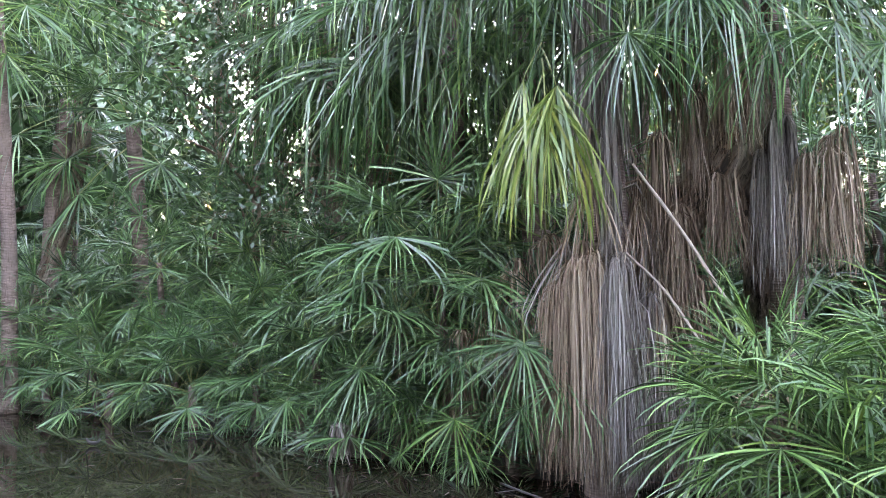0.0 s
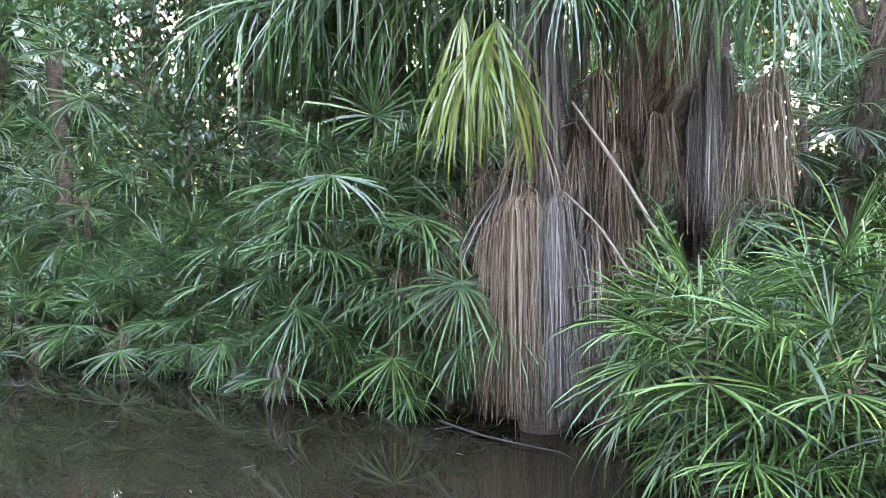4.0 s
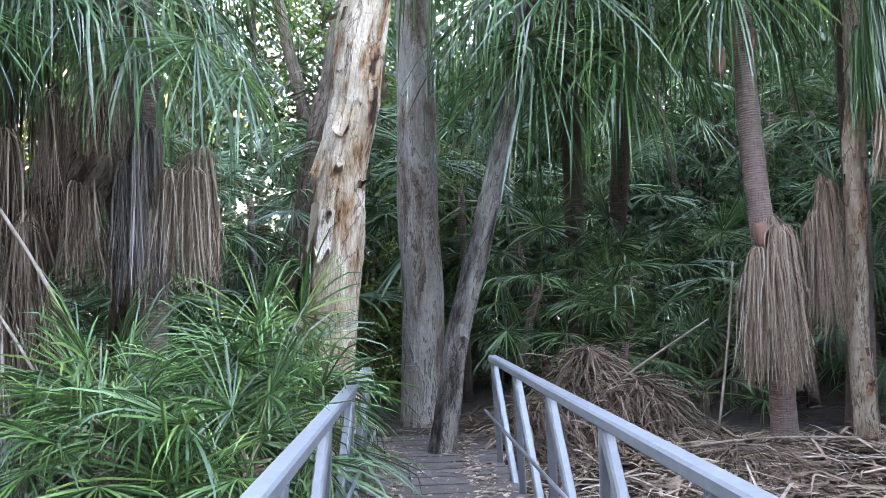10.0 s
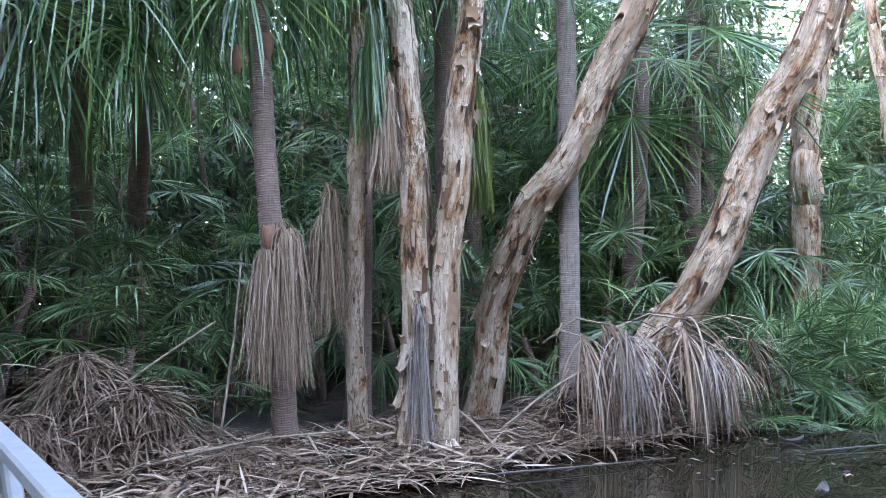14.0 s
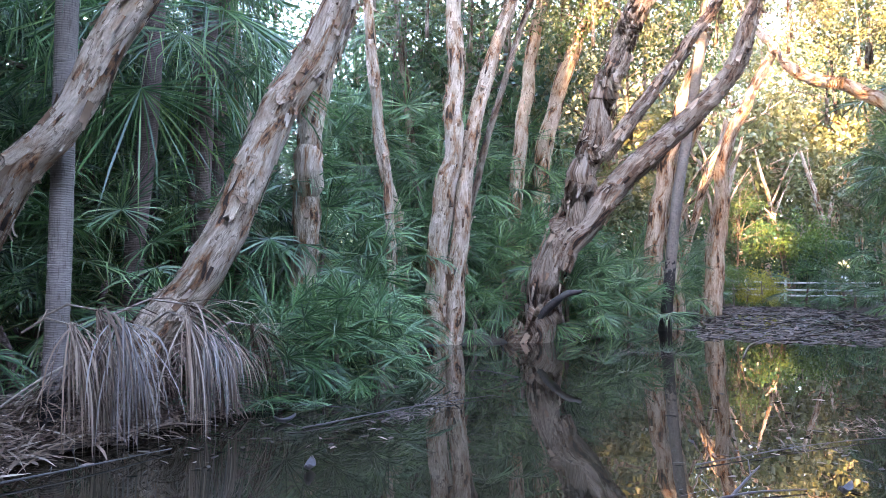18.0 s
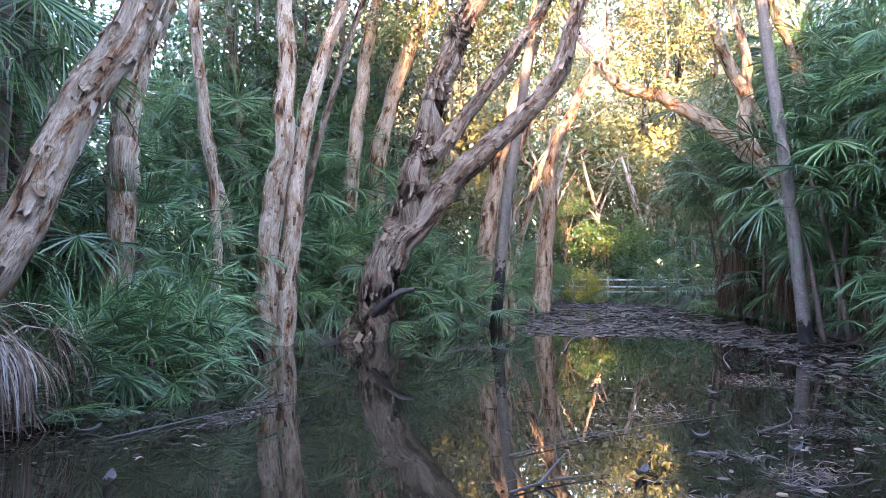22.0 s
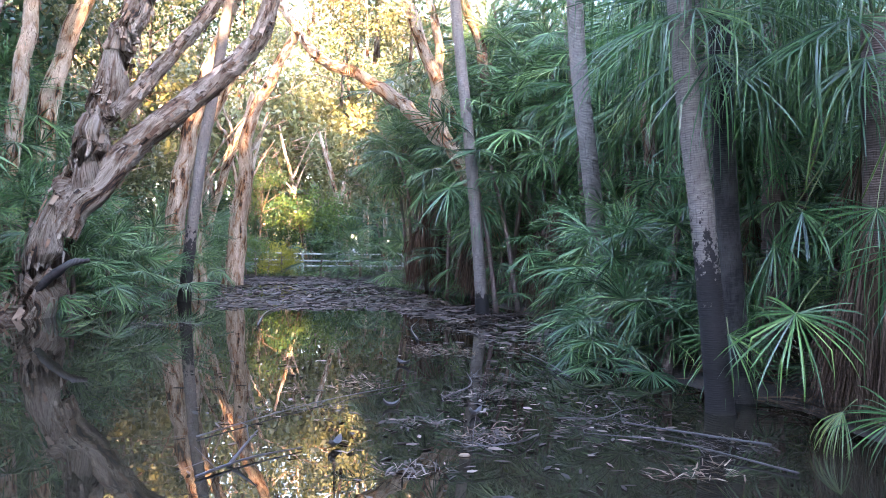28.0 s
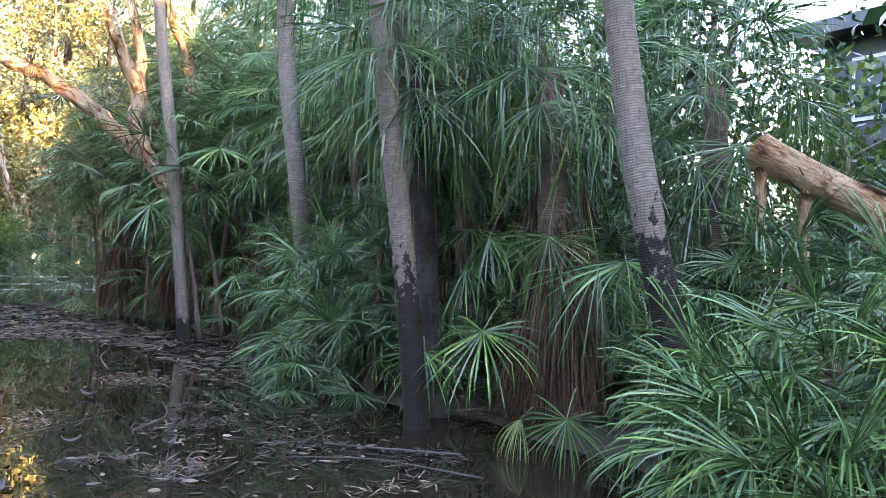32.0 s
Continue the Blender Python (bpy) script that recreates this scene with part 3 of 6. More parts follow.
def bark_trunk(bag, path, r0, r1, sides, flare, rough, rng):
    """A stem in peeling layers: lumps, and plates that end in small steps along its length."""
    pts = spline(path, 10)
    seg = np.linalg.norm(np.diff(pts, axis=0), axis=1)
    along = np.r_[0, np.cumsum(seg)]
    L = along[-1]
    n = max(8, int(L / max(0.055, 0.0035 * 12 * r0 * 60 / sides)))
    ss = np.linspace(0, L, n + 1)
    axis = np.stack([np.interp(ss, along, pts[:, c]) for c in range(3)], 1)
    off = rng.uniform(0, 50)
    ang = np.linspace(0, 2 * math.pi, sides, endpoint=False)
    ref, rings, bark, rad = np.array((0.31, 0.95, 0.05)), [], [], []
    for i, s in enumerate(ss):
        d = unit(axis[min(i + 1, n)] - axis[max(i - 1, 0)])
        a = unit(ref - d * (ref @ d))
        b = np.cross(d, a)
        r = r0 + (r1 - r0) * s / L + flare * r0 * math.exp(-s / 0.4)
        c = axis[i] + (a * noise.noise((off, 0, s * 0.9)) + b * noise.noise((0, off, s * 0.9))) * min(0.35, 1.6 * rough) * r0
        rr = []
        for t in ang:
            p = Vector((math.cos(t) * r, math.sin(t) * r, s + off))
            lump = noise.noise((p.x * 2.5 / r0 * 0.3, p.y * 2.5 / r0 * 0.3, p.z * 0.8))
            q = noise.fractal((p.x * 7, p.y * 7, p.z * 1.7), 0.9, 2.1, 3) * 2.2
            k = math.floor(q)
            f = min(1.0, (q - k) * 3.5)
            rr.append(r * (1 + 0.09 * lump) + rough * (0.055 + 0.25 * r0) * (k + f) * 0.45)
        rr = np.array(rr)
        rings.append(c + (np.cos(ang) * rr)[:, None] * a + (np.sin(ang) * rr)[:, None] * b)
        bark.append(np.stack([np.cos(ang) * r, np.sin(ang) * r, np.full(sides, s + off)], 1))
        axis[i] = c
        rad.append(float(rr.mean()))
    faces = [(i * sides + k, i * sides + (k + 1) % sides, (i + 1) * sides + (k + 1) % sides, (i + 1) * sides + k) for i in range(n) for k in range(sides)]
    faces += [tuple(range(n * sides, (n + 1) * sides)), tuple(range(sides - 1, -1, -1))]
    bag.add(np.concatenate(rings), faces, 0, np.concatenate(bark))
    return axis, np.array(rad), off


def flakes(bag, pts, radii, n, rng, size=(0.05, 0.2), off=0.0):
    """Torn sheets of paper bark: they hang by one end or one edge and curl off the stem."""
    m = len(pts) - 1
    along = np.r_[0, np.cumsum(np.linalg.norm(np.diff(pts, axis=0), axis=1))]
    for _ in range(n):
        s = rng.uniform(0, 1) * m
        i = min(int(s), m - 1)
        q = s - i
        c, r = pts[i] * (1 - q) + pts[i + 1] * q, radii[i] * (1 - q) + radii[i + 1] * q
        d = unit(pts[i + 1] - pts[i])
        a = unit(np.cross(d, np.array((0.3, 0.9, 0.1))))
        th = rng.uniform(0, 2 * math.pi)
        z = along[i] + off
        w, h = rng.uniform(*size) * rng.uniform(0.08, 0.3), rng.uniform(*size) * rng.uniform(0.6, 2.1)
        down = -1 if rng.random() < 0.78 else 1
        lift, side_curl = rng.uniform(0.05, 0.8) * w, rng.normal(0, 0.6) * w
        v, bk, rows = [], [], 4
        tear = rng.uniform(0.55, 1.0, 4)
        for k in range(rows + 1):
            f = k / rows
            for j in range(4):
                e = j / 3 - 0.5
                t2 = th + e * 2 * w / r * (1 - 0.35 * f)
                o = a * math.cos(t2) + np.cross(d, a) * math.sin(t2)
                g = f * (tear[j] if k == rows else 1)
                out = 0.985 * r + 0.012 + lift * f * f * 1.4 + max(0, side_curl * e * 2) * f - (0.3 * lift * max(0, f - 0.75) if lift > w else 0)
                v.append(c + d * down * h * g + o * out)
                bk.append((math.cos(t2) * r, math.sin(t2) * r, z + down * h * g + 3.7))
        bag.add(v, [(4 * k + j, 4 * k + j + 1, 4 * k + j + 5, 4 * k + j + 4) for k in range(rows) for j in range(3)], 1 if rng.random() < 0.22 else 0, bk)


def paperbark(loc, limbs, label, material=None, nflakes=90, seed=1, name="paperbark_tree", flake_size=(0.05, 0.2), group="", rough=0.12, sides=36):
    """limbs: (path in world metres, radius at foot, radius at end); the first is the trunk."""
    material = material or PAPER
    rng = np.random.default_rng(seed)
    tree = thing(name, loc, label, "tree", group)
    total = sum(np.linalg.norm(np.diff(np.array(l[0], float), axis=0), axis=1).sum() for l in limbs)
    for i, (path, r0, r1) in enumerate(limbs):
        bag, fb = Bag(), Bag()
        rel = np.array(path, float) - np.array(loc)
        pts, rr, off = bark_trunk(bag, rel, r0, r1, sides, 0.25 if i == 0 else 0.1, rough * 2.0, rng)
        L = np.linalg.norm(np.diff(rel, axis=0), axis=1).sum()
        t = part("trunk" if i == 0 else "limb", bag.mesh("trunk", material, True), tree)
        k = int(0.65 * nflakes * L / total)
        if k > 3:
            flakes(fb, pts, rr, k, rng, flake_size, off)
            tagged(part("peeling_bark", fb.mesh("peeling_bark", [material, FLAKE], True), t), kind="stuff")
    return tree


def tree_template(h, r, clumps, per, leaf, size, mats, seed, low, spread, material, limbs=8):
    """Trunk and crown meshes of a wood tree: a forking stem, and sprays of small leaves at its twigs' ends."""
    rng, b, c = np.random.default_rng(seed), Bag(), Bag()
    lx, ly = rng.uniform(-0.1, 0.1, 2) * h
    rough_trunk(b, [(0, 0, -0.2), (lx * 0.3, ly * 0.3, h * 0.35), (lx, ly, h * 0.75), (lx * 1.2, ly * 1.2, h)], r, r * 0.25, 8, 0, 0.25, 0.08, rng, 4)
    ends = []
    for k in range(limbs):
        q, a = low + (0.95 - low) * (k + 0.5) / limbs, rng.uniform(0, 6.28)
        ln = spread * h * rng.uniform(0.5, 1.1)
        s0 = np.array((lx * q, ly * q, h * q))
        e = s0 + np.array((math.cos(a) * ln, math.sin(a) * ln, ln * rng.uniform(0.1, 0.8)))
        mid = (s0 + e) / 2 + rng.normal(0, 0.05 * ln, 3)
        rough_trunk(b, [s0, mid, e], r * 0.38, r * 0.1, 5, 0, 0, 0.05, rng, 2)
        for _ in range(2):
            e2 = mid + (e - mid) * rng.uniform(0.2, 1) + rng.normal(0, 0.28 * ln, 3)
            tube(b, [mid, (mid + e2) / 2 + rng.normal(0, 0.05 * ln, 3), e2], [r * 0.2, r * 0.12, r * 0.05], 3, 0, cap=False)
            ends.append(e2)
        ends.append(e)
    for i in range(clumps):
        o = ends[i % len(ends)] + rng.normal(0, size * 0.5, 3)
        o[2] = max(o[2], size * 0.4)
        n = per
        p = o + rng.normal(0, size * 0.42, (n, 3)) * (1, 1, 0.7)
        d = rng.normal(0, 1, (n, 3)) + (0, 0, -0.5)
        d /= np.linalg.norm(d, axis=1)[:, None]
        s = np.cross(d, rng.normal(0, 1, (n, 3)))
        s /= np.linalg.norm(s, axis=1)[:, None] + 1e-9
        l, w = leaf * rng.uniform(0.6, 1.3, (n, 1)), leaf * rng.uniform(0.16, 0.3, (n, 1))
        v = np.stack([p, p + d * l * 0.5 - s * w, p + d * l, p + d * l * 0.5 + s * w], 1).reshape(-1, 3)
        c.add(v, [(4 * k, 4 * k + 1, 4 * k + 2, 4 * k + 3) for k in range(n)])
    return b.mesh("trunk", material, True), c.mesh("crown", mats)


GUM_T = [tree_template(13, 0.2, 60, 36, 0.22, 1.0, SMALL_LEAF, i, 0.3, 0.22, PAPER_GREY, 9) for i in range(4)]
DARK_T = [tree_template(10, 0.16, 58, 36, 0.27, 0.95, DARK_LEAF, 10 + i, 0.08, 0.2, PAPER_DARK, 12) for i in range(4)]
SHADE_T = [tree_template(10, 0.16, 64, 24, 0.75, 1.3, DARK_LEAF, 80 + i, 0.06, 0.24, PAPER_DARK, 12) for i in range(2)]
FAR_T = [tree_template(24, 0.35, 96, 56, 0.62, 2.2, OLIVE_LEAF, 85 + i, 0.05, 0.26, PAPER_GREY, 13) for i in range(3)]
CANOPY_T = [tree_template(15, 0.2, 84, 52, 0.4, 1.5, DARK_LEAF, 100 + i, 0.55, 0.3, PAPER_GREY, 12) for i in range(3)]
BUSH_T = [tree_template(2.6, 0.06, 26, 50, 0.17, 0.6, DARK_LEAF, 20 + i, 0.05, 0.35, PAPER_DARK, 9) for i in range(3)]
BRIGHT_T = [tree_template(2.4, 0.05, 26, 110, 0.11, 0.5, BRIGHT_LEAF, 30 + i, 0.05, 0.35, TWIG, 9) for i in range(2)]
GOLD_T = [tree_template(2.0, 0.05, 24, 100, 0.1, 0.45, YELLOW_LEAF, 40, 0.05, 0.35, TWIG, 9)]
BROADLEAF_T = [tree_template(8, 0.12, 70, 60, 0.14, 0.8, DARK_LEAF, 50 + i, 0.3, 0.26, PAPER_GREY, 12) for i in range(2)]
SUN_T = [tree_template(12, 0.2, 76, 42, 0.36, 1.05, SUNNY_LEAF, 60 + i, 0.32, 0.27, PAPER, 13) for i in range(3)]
BRIGHTTREE_T = [tree_template(9, 0.1, 60, 60, 0.13, 0.8, BRIGHT_LEAF, 90, 0.4, 0.25, PAPER_DARK, 10)]
SPRAY = [tree_template(4, 0.05, 48, 50, 0.15, 0.75, (SMALL_LEAF, SUNNY_LEAF, SMALL_LEAF)[i], 70 + i, 0.1, 0.5, PAPER_GREY, 9) for i in range(3)]


# headings in which the northern woods stay low and the sky shows
CLEARINGS = ((-9, -1.5), (-60, -52), (-47, -44.5), (-34, -29), (-25, -20), (3, 5), (9, 11.5), (16, 18.5), (24, 26), (36, 38), (50, 52), (60, 62))


def tree(kinds, x, y, s, label, name="forest_tree", category="tree", group="", sink=0.1):
    t = thing(name, (x, y, gz(x, y) - sink), label, category, group, rz=rnd.uniform(0, 360))
    az = math.degrees(math.atan2(x, y))
    if y > 12 and kinds in (DARK_T, GUM_T, SHADE_T) and any(lo < az < hi for lo, hi in CLEARINGS):
        s *= 0.4
    tr, cr = rnd.choice(kinds)
    for n, me in (("trunk", tr), ("crown", cr)):
        part(n, me, t, "", Matrix.Diagonal((s, s, s * rnd.uniform(0.9, 1.1), 1)))
    return t


def woods(name, kinds, spots, label):
    """A far wood as ONE object. spots: (x, y, scale)."""
    vs, ls, starts, sizes, mis, mats, nv, nl = [], [], [], [], [], [], 0, 0
    for x, y, s in spots:
        a, c0 = rnd.uniform(0, 6.28), rnd.choice(kinds)
        rot = np.array(((math.cos(a), -math.sin(a), 0), (math.sin(a), math.cos(a), 0), (0, 0, rnd.uniform(0.9, 1.1)))) * s
        for me in c0:
            v, lo = np.empty(len(me.vertices) * 3, np.float32), np.empty(len(me.loops), np.int32)
            st, sz = np.empty(len(me.polygons), np.int32), np.empty(len(me.polygons), np.int32)
            me.vertices.foreach_get("co", v)
            me.loops.foreach_get("vertex_index", lo)
            me.polygons.foreach_get("loop_start", st)
            me.polygons.foreach_get("loop_total", sz)
            if me.materials[0] not in mats:
                mats.append(me.materials[0])
            vs.append(v.reshape(-1, 3) @ rot.T + (x, y, gz(x, y) - 0.1))
            ls.append(lo + nv)
            starts.append(st + nl)
            mis.append(np.full(len(st), mats.index(me.materials[0]), np.int32))
            nv, nl = nv + len(me.vertices), nl + len(lo)
    me = bpy.data.meshes.new(name)
    me.vertices.add(nv)
    me.loops.add(nl)
    st = np.concatenate(starts)
    me.polygons.add(len(st))
    me.vertices.foreach_set("co", np.concatenate(vs).astype(np.float32).ravel())
    me.loops.foreach_set("vertex_index", np.concatenate(ls))
    me.polygons.foreach_set("loop_start", st)
    me.polygons.foreach_set("material_index", np.concatenate(mis))
    for q in mats:
        me.materials.append(q)
    me.attributes.new("bark", "FLOAT_VECTOR", "POINT").data.foreach_set("vector", np.concatenate(vs).astype(np.float32).ravel())
    me.update(calc_edges=True)
    return tagged(new(name, me), label, "woods", kind="stuff")


def broom(bag, top, length, r, n, rng, width, lean=(0, 0)):
    """One dead leaf hanging shut: strips gathered in a knot, rounded shoulders, ragged ends."""
    for _ in range(n):
        a, q = rng.uniform(0, 6.28), math.sqrt(rng.uniform(0.03, 1))
        out = np.array((math.cos(a), math.sin(a), 0.0))
        L = length * (rng.uniform(0.72, 1.0) if rng.random() < 0.75 else rng.uniform(0.35, 0.75))
        rad = r * q * rng.uniform(0.7, 1.2)
        side = unit(np.array((-math.sin(a), math.cos(a), 0)) + rng.normal(0, 0.7, 3))
        sway, w, pts = rng.normal(0, 0.05, 3) * (1, 1, 0) + np.array((lean[0], lean[1], 0)), width * rng.uniform(0.4, 1.3), []
        for k, (u, f) in enumerate(((0, 0), (0.03, 0.32), (0.1, 0.72), (0.35, 0.95), (0.7, 1.0), (1.0, 1.06))):
            c = np.array(top) + out * rad * f + sway * u * u + UP * (0.05 * math.sin(math.pi * min(1, f)) - L * u) + rng.normal(0, 0.008, 3)
            ww = w * (0.5, 0.8, 1.0, 0.95, 0.7, 0.25)[k]
            pts += [c - side * ww / 2, c + side * ww / 2]
        bag.add(pts, [(2 * k, 2 * k + 1, 2 * k + 3, 2 * k + 2) for k in range(5)])


def skirt_meshes(name, length, r0, r1, n, mats, seed, width=0.02):
    """A palm's skirt as a few bunches of collapsed leaves, tucked one under the other."""
    rng, out = np.random.default_rng(seed), []
    count = max(2, min(14, n // 50))
    for j in range(count):
        bag, a = Bag(), 2.4 * j + rng.uniform(-0.3, 0.3)
        dz = -0.6 * length * ((j * 0.618) % 1) ** 1.5
        rr = (r0 + (r1 - r0) * (-dz / length)) * (0.15 if j == 0 else 0.75)
        top = (math.cos(a) * rr, math.sin(a) * rr, dz + rng.uniform(-0.06, 0.06))
        spread = max(0.06, r1 * rng.uniform(0.34, 0.6))
        broom(bag, top, length + dz, spread, n // count, rng, width, (math.cos(a) * (r1 - rr) * 0.35, math.sin(a) * (r1 - rr) * 0.35))
        out.append(bag.mesh(name, mats[j % len(mats)] if isinstance(mats, (list, tuple)) else mats))
    return out


# ---- ground and water ----
NORTH = [(-90, -34), (-34, -20), (-28, 0), (-22, 5), (-13.3, 6.9), (-9.9, 7.5), (-7.6, 7.6), (-5.8, 6.8), (-3.7, 7.2), (-1.5, 7.3), (0.6, 7.6), (2.2, 7.5), (4.1, 7.2), (5.9, 7.0), (8.3, 6.9), (10.5, 6.6), (13.0, 5.0), (15, 6.4), (18.7, 7.1), (20.8, 5.0), (23.3, 2.5), (27.0, 1.6), (32, 0.5), (40, -0.6), (44, -1.9), (47, -3.2)]
SOUTH = [(-90, -40), (-30, -28), (-8, -6.5), (-2, -5.2), (3.2, -4.6), (6, -5.6), (9, -6.0), (11.5, -5.9), (14, -7.0), (17, -7.6), (22, -7.8), (27, -8.6), (33, -8.2), (44, -6.6), (47, -4)]


def shore(x, line):
    return np.interp(x, [p[0] for p in line], [p[1] for p in line])


def height(x, y):
    """The ground's height over the water: the creek's bed lies below it, the banks rise from it."""
    inside = np.minimum(shore(x, NORTH) - y, y - shore(x, SOUTH))
    inside = np.minimum(inside, 47.0 - x)
    h = np.where(inside > 0, -0.22 * np.minimum(inside, 2.5), 0.3 * (1 - np.exp(inside * 0.55)) + 0.012 * np.minimum(-inside, 30))
    return h + 0.05 * np.sin(x * 1.7 + 0.6 * y) * np.sin(y * 2.1 - 0.4 * x) * np.where(inside > 0, 0.3, 1.0)


def gz(x, y):
    return float(height(np.array(float(x)), np.array(float(y))))


def grid_mesh(name, xs, ys, fz, material):
    X, Y = np.meshgrid(xs, ys)
    v = np.stack([X, Y, fz(X, Y)], -1).reshape(-1, 3)
    nx = len(xs)
    idx = np.arange(len(xs) * len(ys)).reshape(len(ys), nx)
    f = np.stack([idx[:-1, :-1], idx[:-1, 1:], idx[1:, 1:], idx[1:, :-1]], -1).reshape(-1, 4)
    b = Bag()
    b.add(v, [tuple(q) for q in f.tolist()])
    return b.mesh(name, material, True)


_ax = np.r_[-2000, -600, -200, -90, np.arange(-60, -20, 2.0), np.arange(-20, 50, 0.5), np.arange(50, 80, 3.0), 120, 300, 900, 2000]
_ay = np.r_[-2000, -600, -200, -90, np.arange(-60, -16, 2.0), np.arange(-16, 16, 0.5), np.arange(16, 60, 3.0), 90, 250, 800, 2000]
tagged(new("ground", grid_mesh("ground", _ax, _ay, height, GROUND)), "muddy forest floor covered in brown leaf litter", "ground", kind="structure")
_wx, _wy = np.linspace(-95, 47.5, 3), np.linspace(-40, 12, 3)
tagged(new("water", grid_mesh("water", _wx, _wy, lambda x, y: 0 * x, WATER)), "still brown creek water mirroring the trees", "water", kind="structure")

# ---- footbridge ----
DECK = 0.32


def plank_mesh(seed):
    rng, b = np.random.default_rng(seed), Bag()
    n, v = 6, []
    for k in range(n + 1):
        x = -0.68 + 1.36 * k / n
        w, z = 0.07 + rng.uniform(-0.002, 0.002), rng.uniform(-0.002, 0.002)
        v += [(x, -w, z), (x, w, z), (x, w - 0.004, 0.05 + z), (x, 0.004 - w, 0.05 + z)]
    f = [(4 * k + a, 4 * k + 4 + a, 4 * k + 4 + (a + 1) % 4, 4 * k + (a + 1) % 4) for k in range(n) for a in range(4)]
    b.add(v, f + [(0, 1, 2, 3), (4 * n + 3, 4 * n + 2, 4 * n + 1, 4 * n)])
    return b.mesh("plank", PLANK)


PLANKS = [plank_mesh(i) for i in range(3)]
bridge = thing("footbridge", (0.68, 0, 0), "narrow timber footbridge with galvanised steel handrails", "bridge", rz=-3.0)
_b = Bag()
for x in (-0.42, 0.42):
    box(_b, (x - 0.05, -7, DECK - 0.3), (x + 0.05, 9.5, DECK - 0.05))
part("bearer", _b.mesh("bearer", WETWOOD), bridge)
for i in range(108):
    y = 9.55 - 0.15 * i
    _pb = PLANKS[i % 3]
    part("plank", _pb, bridge, "", Matrix.Translation((0.02 + 0.012 * math.sin(i * 7.3), y, DECK - 0.05 + 0.004 * math.sin(i * 3.1))))


def bar(bag, a, b, w, h, mi=0):
    """A square tube from a to b with chamfered edges."""
    a, b = Vector(a), Vector(b)
    m = Matrix.Translation(a) @ (b - a).to_track_quat("Z", "Y").to_matrix().to_4x4()
    c = 0.18 * min(w, h)
    prof = [(w / 2, h / 2 - c), (w / 2 - c, h / 2), (c - w / 2, h / 2), (-w / 2, h / 2 - c), (-w / 2, c - h / 2), (c - w / 2, -h / 2), (w / 2 - c, -h / 2), (w / 2, c - h / 2)]
    L = (b - a).length
    v = [m @ Vector((x, y, z)) for z in (0, L) for x, y in prof]
    bag.add([tuple(q) for q in v], [(k, (k + 1) % 8, 8 + (k + 1) % 8, 8 + k) for k in range(8)] + [tuple(range(7, -1, -1)), tuple(range(8, 16))], mi)


def railing(x, y1, n, out, turn, label):
    """A welded handrail: a square top tube on a zigzag of square struts, and a thin rod along the inside."""
    r = thing("handrail", (x, y1, DECK), label, "handrail", "bridge handrails", rz=turn)
    b = Bag()
    bar(b, (0, 0.04, 1.01), (0, -n * 1.19, 1.01), 0.085, 0.06)
    part("top_rail", b.mesh("top_rail", GALV), r)
    b = Bag()
    tube(b, [(-out * 0.05, 0.3, 0.5), (-out * 0.05, -n * 1.19, 0.5)], [0.013, 0.013], 8)
    part("lower_rod", b.mesh("lower_rod", GALV, True), r)
    for dy, nm in ((0.42, "far_strut"), (-0.5, "near_strut")):
        b = Bag()
        bar(b, (0, 0, 0.985), (0.1 * out, dy, -0.12), 0.058, 0.058)
        me = b.mesh("strut", GALV)
        for i in range(n):
            part("strut", me, r, m=Matrix.Translation((0, -0.03 - 1.19 * i, 0)))
    return r


railing(0.485, 6.86, 10, -1, -5.3, "galvanised steel handrail partly hidden by palm fronds")
railing(1.66, 7.65, 11, 1, -1.8, "galvanised steel handrail of the footbridge")

# ---- paperbarks and gums ----
paperbark((0.15, 7.5, 0.1), [([(0.1, 7.6, 0.0), (0.2, 7.44, 1.8), (0.32, 7.44, 3.0), (0.47, 7.44, 4.0), (0.7, 7.4, 6.0), (0.9, 7.3, 8.5)], 0.235, 0.19)], "pale peeling paperbark tree beside the footbridge", PAPER_PALE, nflakes=150, seed=3, flake_size=(0.1, 0.4))
paperbark((1.24, 10.6, 0.3), [([(1.24, 10.6, 0.1), (1.24, 10.4, 2), (1.21, 10.2, 3.2), (1.22, 10.2, 5.0), (1.3, 10.2, 9.5)], 0.27, 0.22)], "tall smooth grey gum tree at the end of the bridge", GUM, 24, 4, "gum_tree", rough=0.03)
paperbark((1.25, 8.7, 0.3), [([(1.22, 8.65, 0.15), (1.46, 8.76, 1.34), (1.79, 8.91, 2.55), (2.03, 9.07, 3.45), (2.4, 9.3, 5.0), (3.0, 9.6, 7.5)], 0.13, 0.1)], "dark leaning tree trunk with blotched bark", BLOTCHED, 30, 5, "leaning_tree", rough=0.09)
paperbark((-0.5, 11.4, 0.3), [([(-0.9, 11.3, 0.2), (-0.5, 11.4, 2.4), (-0.2, 11.4, 3.6), (0.1, 11.5, 5.2), (0.8, 11.8, 8)], 0.16, 0.1)], "dark slender forest tree", PAPER_DARK, 20, 6, "forest_tree")
